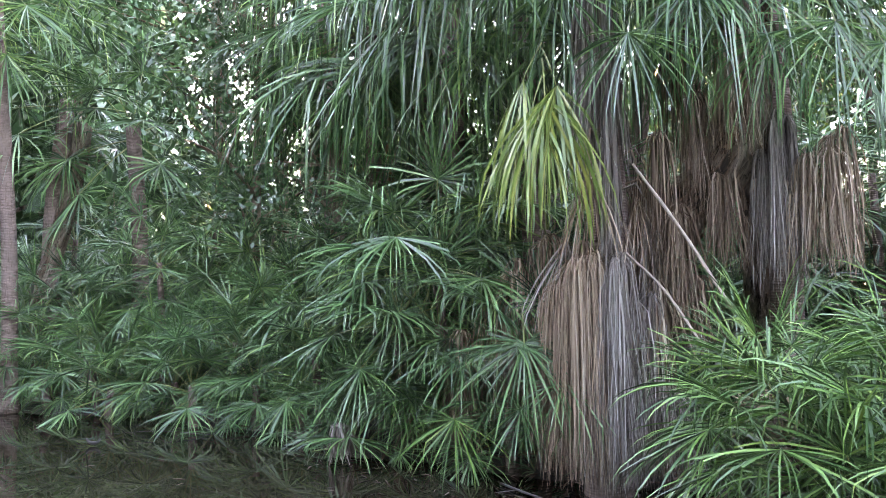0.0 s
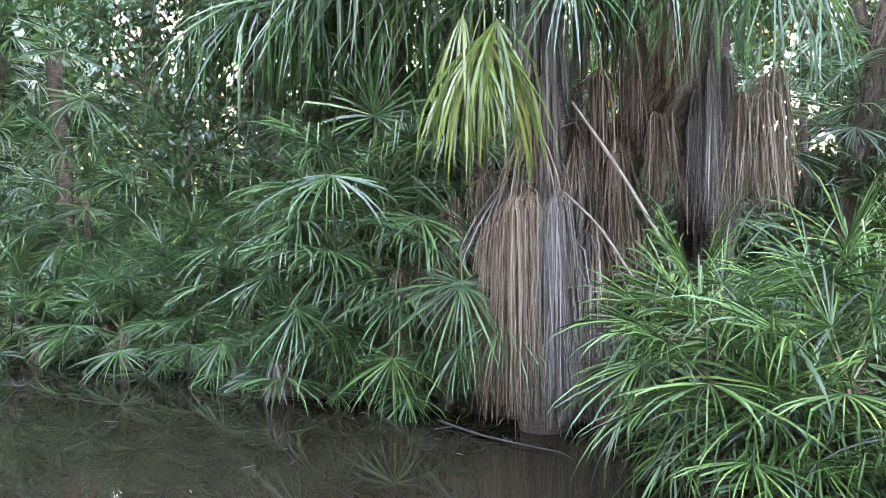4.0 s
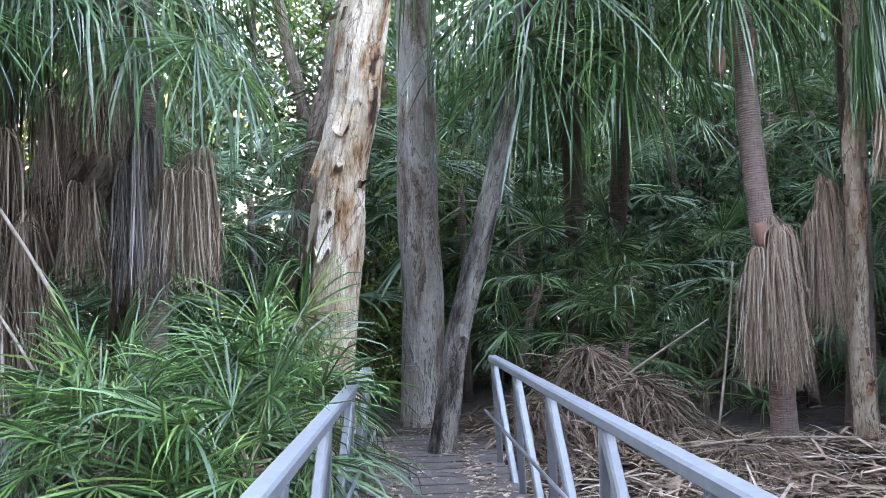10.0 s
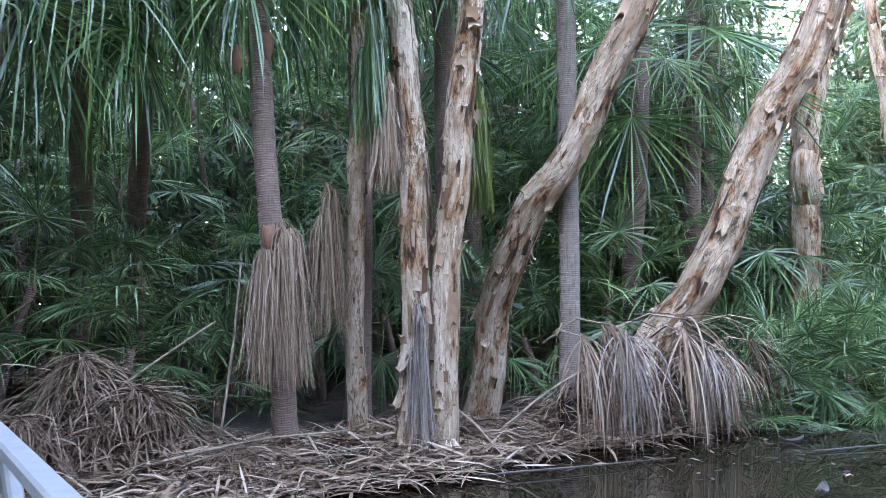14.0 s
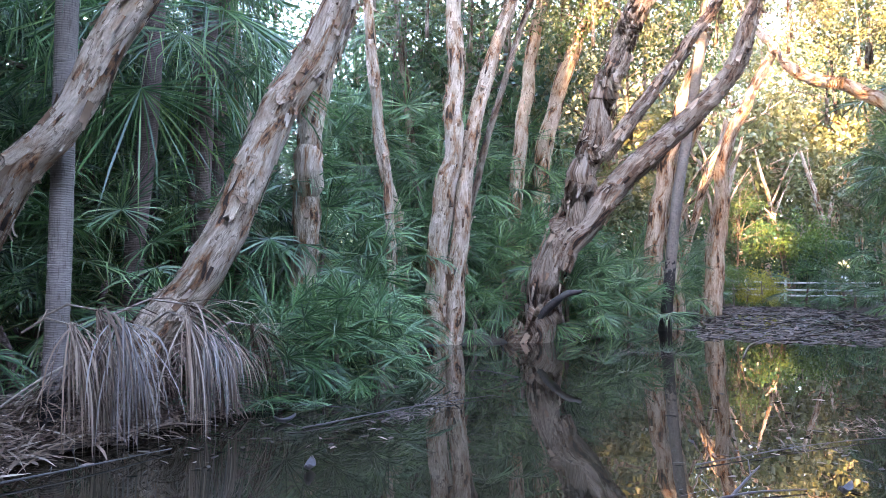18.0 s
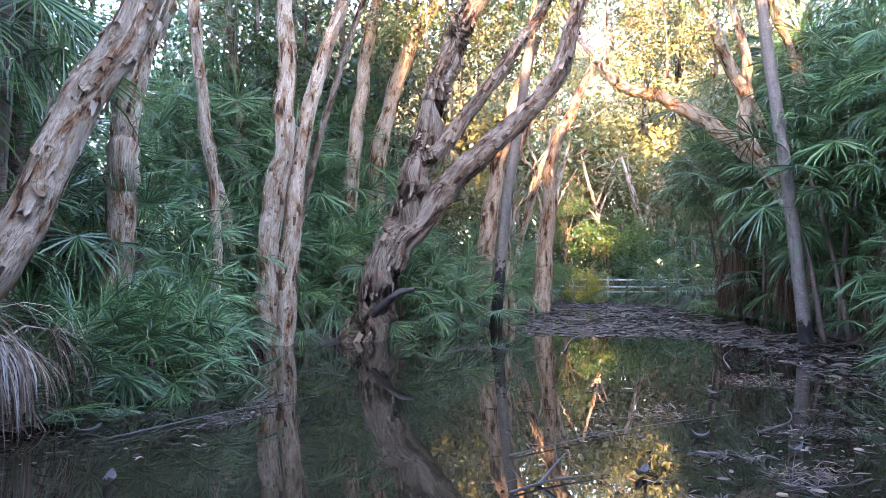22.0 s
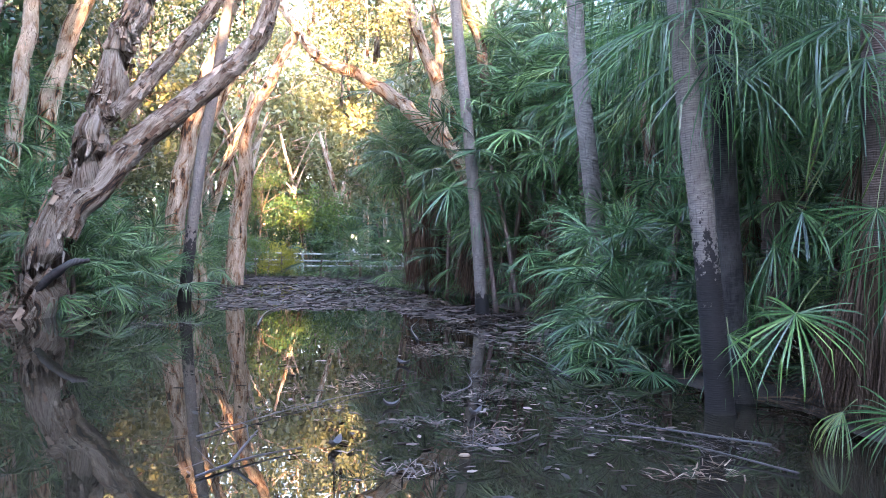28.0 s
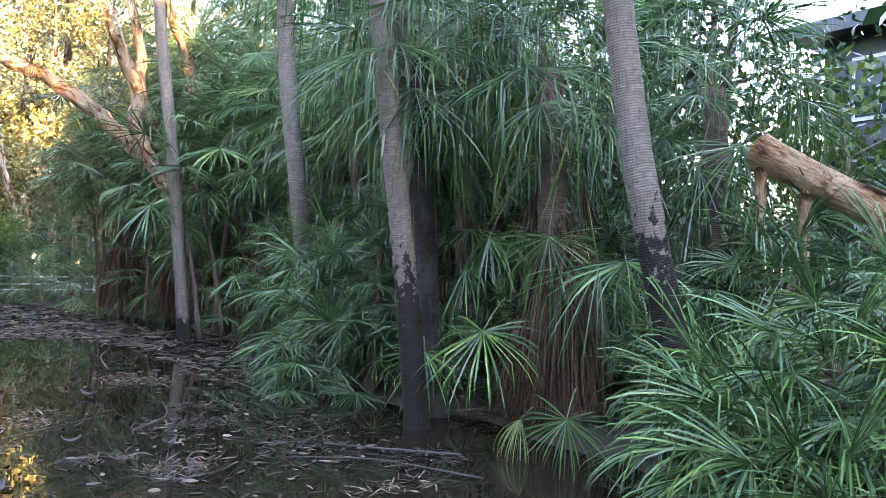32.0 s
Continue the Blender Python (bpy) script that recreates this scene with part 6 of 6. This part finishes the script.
for x, y, ln, rz in ((9.9, 5.4, 0.5, -30), (7.95, 4.1, 0.5, 20), (10.2, -1.5, 0.3, 80), (8.6, -0.6, 0.4, -30), (13.2, -2.4, 0.45, 30), (9.6, -2.3, 0.3, -60), (-9.4, 5.8, 0.3, 30)):
    boat(x, y, ln * 0.6, rz, DRIFT)
_b = Bag()
tube(_b, [(0, 0, 0), (0, 0, 0.012)], [0.05, 0.045], 10)
tagged(new("pale_leaf", _b.mesh("pale_leaf", FLAKE)), "round pale leaf afloat on the water", "leaf").matrix_world = pose(8.08, -1.66, 0.004)
_b = Bag()
_p = thing("dead_frond_tuft", (-5.89, 6.58, 0.0), "small pale tuft of dead frond standing in the water", "dead fronds")
_b = Bag()
broom(_b, (0, 0, 0.42), 0.42, 0.14, 70, np.random.default_rng(90), 0.025)
tagged(part("hanging_leaf", _b.mesh("hanging_leaf", DEAD_GREY), _p), kind="stuff")
# mounds of fallen fronds on the bank


def mound(x, y, h, r, n, m, seed, label):
    rng, bag = np.random.default_rng(seed), Bag()
    t = thing("dead_frond_mound", (x, y, bankz(x, y)), label, "dead fronds", "mounds of dead fronds")
    for _ in range(n):
        a, q = rng.uniform(0, 6.28), rng.uniform(0, 0.8)
        out = np.array((math.cos(a), math.sin(a), 0))
        top = out * r * q + UP * (h * math.exp(-2.2 * q * q) + rng.uniform(-0.05, 0.04))
        a2 = a + rng.normal(0, 1.7)
        d = np.array((math.cos(a2), math.sin(a2), rng.uniform(-0.9, 0.35)))
        blade(bag, top, d, rng.uniform(0.25, 0.8), 0.012 * rng.uniform(0.5, 1.5), rng.uniform(0.1, 0.5), 4, np.array((-math.sin(a2), math.cos(a2), rng.normal(0, 0.5))))
    tagged(part("leaf_strip", bag.mesh("leaf_strip", m), t), kind="stuff")


for i, (x, y, h, r) in enumerate(((3.0, 9.2, 1.05, 0.75), (3.5, 8.9, 0.7, 0.7), (7.0, 7.9, 0.2, 0.9), (4.2, 8.1, 0.22, 1.0), (9.9, 6.9, 1.05, 0.8), (2.4, 9.0, 0.55, 0.7), (8.7, 7.3, 0.95, 0.9))):
    mound(x, y, h, r, 900, DEAD_BROWN, 50 + i, "mound of fallen brown palm fronds on the bank")

# ---- golden-lit trees at the far end ----
for i, (x, y, lean, r) in enumerate(((41.5, -0.6, -0.8, 0.22), (43.2, 0.2, 0.6, 0.2), (40.0, 0.8, -1.6, 0.26), (45.6, -0.9, -1.2, 0.16), (38.4, 0.6, 0.5, 0.2), (50.5, -5.6, 1.2, 0.18), (51.5, -8.5, 1.4, 0.2), (37.5, -9.0, 1.0, 0.2), (52, -3.4, 0.9, 0.16))):
    g, rg = gz(x, y) - 0.1, np.random.default_rng(800 + i)
    limbs = [([(x, y, g), (x + 0.1, y + lean * 0.25, 2.4), (x, y + lean * 0.7, 5.0), (x + 0.3, y + lean * 1.5, 9.0)], r, r * 0.4)]
    for k in range(4):
        z0, sg = rg.uniform(3.2, 6.0), (-1 if k % 2 else 1)
        y0 = y + lean * np.interp(z0, (0, 2.4, 5, 9), (0, 0.25, 0.7, 1.5))
        q = sg * rg.uniform(0.3, 0.9)
        limbs.append(([(x, y0, z0), (x + rg.uniform(-0.4, 0.4), y0 + q * 0.5, z0 + 0.9), (x, y0 + q * 1.1, z0 + rg.uniform(1.2, 2.2)), (x, y0 + q * rg.uniform(1.5, 2.4), z0 + rg.uniform(2.5, 4.0))], r * 0.4, r * 0.1))
    paperbark((x, y, g), limbs, "golden-lit branching paperbark at the creek's far end", PAPER, 40, 820 + i, "paperbark_tree", (0.1, 0.3), "golden-lit trees", 0.1, 7)

# ---- far fence and grass ----
fence = thing("rail_fence", (47.4, -5.0, 0.3), "white post-and-rail fence across the far end", "fence")
for k in range(7):
    b = Bag()
    box(b, (-0.06, -0.06, -0.3), (0.06, 0.06, 1.05))
    part("post", b.mesh("post", WHITE_RAIL), fence, "", Matrix.Translation((0, -6 + 2.0 * k, 0)))
for z in (0.95, 0.55, 0.25):
    b = Bag()
    tube(b, spline([(0.08, -6.2, z), (0.08, -2, z - 0.08), (0.08, 2, z - 0.05), (0.08, 6.2, z + 0.05)], 4), [0.05] * 13, 6)
    part("rail", b.mesh("rail", WHITE_RAIL), fence)
strewn("grass", [(46.5, -4, 1.5, 5, 3), (50, -4, 3, 7, 2)], 2600, (0.15, 0.4), 0.03, GRASS, 8, "bright green grass by the far fence", "grass", 0.0, 1.8, bankz)

# ---- fallen trunk, paling fence and house ----
paperbark((5.46, -7.78, 2.34), [([(6.3, -7.68, 3.36), (5.76, -7.73, 3.04), (5.31, -7.78, 2.76), (4.66, -7.88, 2.44), (3.46, -8.18, 1.84), (2.1, -8.6, 0.8), (1.4, -8.8, 0.1)], 0.16, 0.21)], "broken orange-brown paperbark trunk leaning over the bank", PAPER_ORANGE, 60, 31, "fallen_trunk", flake_size=(0.08, 0.3), rough=0.06)
for i, (x, y, z, L) in enumerate(((6.2, -7.62, 3.2, 0.8), (5.72, -7.66, 2.9, 0.85), (5.0, -7.7, 2.55, 0.35))):
    t = thing("bark_flap", (x, y, z), "torn strip of orange bark hanging from the broken trunk", "bark", "torn bark strips")
    rng, b = np.random.default_rng(i), Bag()
    rough_trunk(b, [(0, 0, 0.15), (0.02, 0.02, -L * 0.5), (0.0, 0.05, -L)], 0.07, 0.05, 7, 0, 0, 0.35, rng, 5)
    part("strip", b.mesh("strip", PAPER_ORANGE, True), t)
pal = thing("paling_fence", (6.5, -10.4, 0.4), "weathered brown timber paling fence behind the palms", "fence")
for k in range(44):
    b = Bag()
    box(b, (-0.055, -0.01, 0), (0.055, 0.01, 2.4 + 0.02 * math.sin(k * 2.7)))
    part("paling", b.mesh("paling", FENCE), pal, "", Matrix.Translation((-2.6 + 0.125 * k, 0.004 * (k % 2), 0)))
b = Bag()
for z in (0.5, 1.9):
    box(b, (-2.7, -0.07, z), (2.95, -0.02, z + 0.09))
part("fence_rail", b.mesh("fence_rail", FENCE), pal)
house = thing("house", (9.0, -25, 0.4), "grey weatherboard house with a dark sheet roof", "house")
b = Bag()
box(b, (-9, -6, 0), (3.4, 3.2, 8.6))
part("wall", b.mesh("wall", HOUSE), house)
b = Bag()
box(b, (-9.8, -6.8, 8.65), (4.2, 4.1, 8.85))
box(b, (-9.9, 4.0, 8.5), (4.3, 4.15, 8.9))
part("roof", b.mesh("roof", ROOF), house, "dark sheet roof with a pale gutter")
for k in range(4):
    b = Bag()
    box(b, (-0.8, 0, 0), (0.8, 0.06, 1.8))
    w = part("window", b.mesh("window", WHITE_RAIL), house, "", Matrix.Translation((1.8 - 2.6 * k, 3.2, 6.1)))
    b = Bag()
    box(b, (-0.7, 0.06, 0.1), (0.7, 0.075, 1.7))
    part("pane", b.mesh("pane", GLASS), w)
for x, y, s in ((4.6, -9.2, 0.9), (3.2, -9.6, 1.1), (3.2, -11.6, 1.6), (8.9, -11.8, 1.3), (6.5, -11.6, 1.7), (5.3, -12.2, 1.6)):
    tree(BRIGHT_T, x, y, s, "leafy green garden bush by the paling fence", "bush", "bush", "garden bushes")

# ---- more stems behind ----
for i, (pts, r0, r1, m) in enumerate((
    ([(17.2, 6.9, 0.2), (17.2, 6.75, 2.6), (17.1, 7.0, 5.2), (16.9, 7.4, 9)], 0.11, 0.08, PAPER), ([(20.3, 6.5, 0.0), (20.6, 5.9, 3.2), (20.7, 5.2, 6.0), (20.9, 4.2, 9.2)], 0.11, 0.07, PAPER_GREY),
    ([(20.1, 7.4, 0.2), (20.04, 7.61, 2.86), (19.85, 8.1, 5.46), (19.74, 8.39, 9.5)], 0.17, 0.12, PAPER), ([(24.0, 8.4, 0.2), (23.96, 8.54, 4.8), (23.91, 8.68, 6.54), (23.7, 9.1, 11)], 0.16, 0.11, PAPER_GREY),
    ([(24.7, 5.6, 0.1), (24.77, 5.55, 3.08), (24.81, 5.34, 5.7), (24.88, 4.98, 8.68), (24.95, 4.5, 11)], 0.28, 0.17, PAPER), ([(25.8, 5.1, 0.1), (25.9, 4.95, 3.86), (25.94, 4.7, 6.22), (26.05, 3.9, 8.76), (26.2, 2.6, 11)], 0.34, 0.2, PAPER),
    ([(31.2, 1.7, 0.0), (31.25, 1.35, 4.43), (31.25, 0.73, 7.19), (31.2, -0.4, 10.8)], 0.4, 0.2, PAPER), ([(35.2, -0.6, 0.0), (35.21, -1.0, 4.02), (35.19, -1.33, 7.09), (35.0, -3.0, 10.6)], 0.4, 0.18, PAPER),
    ([(32.8, 0.8, 0.0), (32.8, 0.9, 4), (32.6, 0.2, 7), (32.3, -1.5, 10)], 0.35, 0.15, PAPER), ([(24.9, -10.0, 0.2), (25.35, -6.65, 5.46), (25.42, -6.42, 7.05), (25.69, -5.44, 9.59), (25.9, -4.6, 11.5)], 0.26, 0.17, PAPER),
    ([(26.0, -10.0, 0.2), (26.28, -7.03, 6.69), (26.36, -6.78, 8.53), (26.5, -6.2, 11)], 0.2, 0.13, PAPER), ([(23.4, -10, 0.2), (23.92, -7.77, 6.4), (24.08, -7.34, 8.08), (24.4, -6.4, 10.5)], 0.2, 0.14, PAPER_GREY),
    ([(15.0, -8.3, 0.2), (15.24, -7.87, 4.09), (15.33, -7.72, 5.72), (15.6, -7.4, 8.5)], 0.15, 0.12, PAPER_GREY), ([(10.4, -6.3, 0.1), (10.57, -5.88, 3.74), (10.63, -5.78, 4.79), (10.8, -5.5, 7.5)], 0.14, 0.11, PALM_GREY),
    ([(14.9, 9.2, 0.2), (14.96, 9.01, 4.19), (14.87, 9.15, 5.74), (14.7, 9.4, 9)], 0.16, 0.11, PAPER), ([(-7.4, 9.5, 0.2), (-7.39, 9.44, 2.41), (-7.41, 9.42, 3.81), (-7.5, 9.3, 8)], 0.15, 0.12, PAPER),
    ([(-15.2, 13, 0.3), (-15.26, 12.9, 3.33), (-15.35, 12.8, 6.44), (-15.4, 12.7, 11)], 0.2, 0.14, PAPER_GREY), ([(-14.1, 7.75, 0.1), (-14.06, 7.65, 1.87), (-13.7, 7.9, 3.6), (-13.5, 8.1, 5)], 0.2, 0.16, PAPER_DARK),
    ([(-8.0, 8.6, 0.2), (-7.6, 8.7, 2.0), (-7.9, 8.8, 3.6), (-8.1, 8.8, 6)], 0.16, 0.12, PAPER_DARK), ([(-5.9, 8.6, 0.2), (-6.0, 8.5, 1.6), (-6.1, 8.6, 3.4), (-6.2, 8.6, 6)], 0.15, 0.12, PAPER_DARK),
    ([(-3.4, 9.0, 0.2), (-3.5, 9.0, 2), (-3.2, 9.1, 4.5), (-3.0, 9.2, 7.5)], 0.14, 0.1, PAPER_DARK), ([(0.4, 13.0, 0.3), (0.2, 13, 3), (-0.5, 13.2, 5.5), (-1.2, 13.4, 9)], 0.13, 0.08, PAPER_DARK),
)):
    paperbark(pts[0], [(pts, r0, r1)], "pale paperbark stem among the palms" if m is PAPER else "grey-brown tree stem among the palms", m, 60 if m is PAPER else 20, 200 + i, "paperbark_tree", (0.08, 0.26), "stems behind the bank", 0.1, 9)
for pts in (((12.5, 8.4, 0.2), (12.44, 8.31, 3.15), (12.48, 8.26, 4.82), (12.5, 8.2, 7)), ((13.6, 8.9, 0.2), (13.6, 8.8, 3.5), (13.7, 8.7, 7))):
    palm(list(pts), 0.13, 0.12, "dark ringed palm stem in the thicket", (WEEP, 18, 1, 5, 0.75), PALM_BROWN, 77)
for x, y, s in ((-1.2, 14.5, 1.0), (0.4, 15.5, 1.1), (-2.6, 15.5, 1.1), (48.6, -2.6, 0.8), (49.5, -1.4, 0.8)):
    tree(BRIGHTTREE_T, x, y, s, "sunny light-green tree beyond the thicket", "forest_tree", "tree", "light green trees")
for i in range(22):
    x = -30 + 62 * i / 22
    if x < -4 and i % 2:
        continue
    tree(DARK_T, x, float(shore(x, NORTH)) + rs.uniform(19, 26), rs.uniform(1.0, 1.4), "dense dark tree deep in the woods", group="deep woods")

# ---- loose stalks, husks, burl ----
stick("dead_stalk", [(-2.38, 6.47, 2.99), (-1.95, 6.3, 2.42), (-1.5, 6.1, 1.75)], 0.012, 0.016, "long dry leaf stalk leaning out of the skirt", TWIG, "leaf stalk", 0, 70, "dry leaf stalks")
stick("dead_stalk", [(-2.41, 6.35, 2.21), (-2.05, 6.2, 1.9), (-1.7, 5.95, 1.5)], 0.01, 0.012, "long dry leaf stalk leaning out of the skirt", TWIG, "leaf stalk", 0, 71, "dry leaf stalks")
for i, (a, m_, b_) in enumerate((((7.9, -5.85, 4.1), (8.15, -5.7, 3.5), (8.4, -5.55, 2.6)), ((8.1, -5.8, 4.0), (8.3, -5.6, 3.3), (8.35, -5.5, 2.5)), ((7.5, -5.9, 3.7), (7.45, -5.7, 3.1), (7.7, -5.6, 2.4)))):
    stick("leaf_stalk", [a, m_, b_], 0.02, 0.008, "yellowed bare leaf stalk hanging from the bushy palm", LEAF_YEL, "leaf stalk", 0, 60 + i, "yellowed leaf stalks")
for i, (a, b_) in enumerate((((2.7, 9.0, 0.5), (4.2, 8.6, 1.6)), ((3.4, 8.2, 0.3), (5.4, 7.9, 0.4)), ((4.2, 8.5, 0.4), (4.35, 8.3, 2.2)), ((7.0, 7.4, 0.2), (8.3, 6.9, 1.0)), ((6.2, 6.9, 0.05), (5.6, 7.9, 0.5)), ((6.8, 7.0, 0.05), (6.3, 7.5, 0.7)))):
    stick("dead_stalk", [a, tuple((p + q) / 2 + 0.05 for p, q in zip(a, b_)), b_], 0.016, 0.01, "dry leaf stalk fallen across the bank", TWIG, "leaf stalk", 0, 72 + i, "dry leaf stalks")
sheaf("dead_frond_skirt", (-2.66, 6.6, 3.9), 1.9, 0.1, 0.12, 46, DEAD_GREY, 71, "pale dead leaf stalks hanging down the palm stem", 0.045)


def husk(loc, rz, s, label="curled orange palm husk caught on the stem"):
    b, v = Bag(), []
    for k in range(7):
        u = k / 6
        for a in range(6):
            th = -1.3 + 2.6 * a / 5
            w = s * (0.16 + 0.1 * math.sin(math.pi * u)) * (1 - 0.5 * u)
            v.append((w * math.cos(th) + 0.15 * s * u * u, w * math.sin(th), -s * 0.75 * u + 0.03 * math.sin(5 * a + 3 * k) * s))
    b.add(v, [(6 * k + a, 6 * k + a + 1, 6 * k + a + 7, 6 * k + a + 6) for k in range(6) for a in range(5)])
    o = tagged(new("palm_husk", b.mesh("palm_husk", HUSK, True)), label, "husk", "palm husks")
    o.matrix_world = pose(*loc, 0, 12, rz)
    o.modifiers.new("thick", "SOLIDIFY").thickness = 0.012


for loc, rz, s in (((4.62, 8.2, 2.6), -110, 0.32), ((4.66, 8.32, 4.7), -100, 0.4), ((4.35, 8.35, 4.5), 200, 0.4)):
    husk(loc, rz, s)
_r, _b = np.random.default_rng(5), Bag()
_p = thing("burl", (14.42, 7.36, 3.75), "rounded burl on the pale paperbark's stem", "burl")
rough_trunk(_b, [(0.1, 0.08, -0.28), (-0.02, 0, -0.18), (-0.06, -0.02, 0.0), (-0.02, 0.0, 0.2), (0.1, 0.08, 0.3)], 0.3, 0.25, 16, 0, 0, 0.05, _r, 3)
part("knob", _b.mesh("knob", PAPER, True), _p)
stick("broken_limb", [(20.95, 4.3, 0.5), (20.6, 3.5, 1.2), (20.6, 3.0, 1.35)], 0.14, 0.05, "dark broken limb at the big paperbark's foot", PALM_WET, "limb", 0, 90, "broken limbs")
# single large fans low over the water
for i, (x, y, z, az, k, s, kind) in enumerate(((-5.2, 7.2, 2.6, -70, 3, 1.1, BROAD), (-3.8, 7.0, 1.9, -60, 4, 1.0, BROAD), (-4.5, 6.9, 0.9, -65, 4, 0.8, NEAR), (6.8, -6.0, 2.1, 130, 3, 0.9, NEAR), (6.9, -5.4, 0.75, 120, 4, 0.75, NEAR), (9.9, -5.7, 1.2, 150, 4, 1.0, NEAR), (8.4, -5.8, 1.6, 110, 4, 1.1, NEAR), (7.4, -5.3, 0.5, 90, 4, 0.4, YELL), (7.8, -6.0, 2.9, 120, 5, 0.75, WEEP), (8.4, -5.95, 3.0, 80, 5, 0.8, WEEP), (7.5, -6.2, 2.7, 150, 5, 0.7, WEEP), (8.8, -6.1, 2.8, 60, 5, 0.75, WEEP), (-1.3, 7.0, 4.7, -80, 5, 0.85, WEEP), (-1.0, 6.9, 4.6, -50, 5, 0.8, WEEP), (-1.6, 6.9, 4.8, -110, 4, 0.7, WEEP), (-0.8, 7.1, 4.5, -30, 5, 0.8, WEEP), (-2.3, 6.6, 4.9, -85, 5, 0.75, WEEP), (-2.0, 6.7, 5.0, -60, 5, 0.7, WEEP))):
    p = thing("low_fan_leaf", (x, y, z), "single broad fan leaf drooping low", "palm leaf", "low fan leaves")
    frond_at(p, kind[k], (0, 0, 0), az, s)
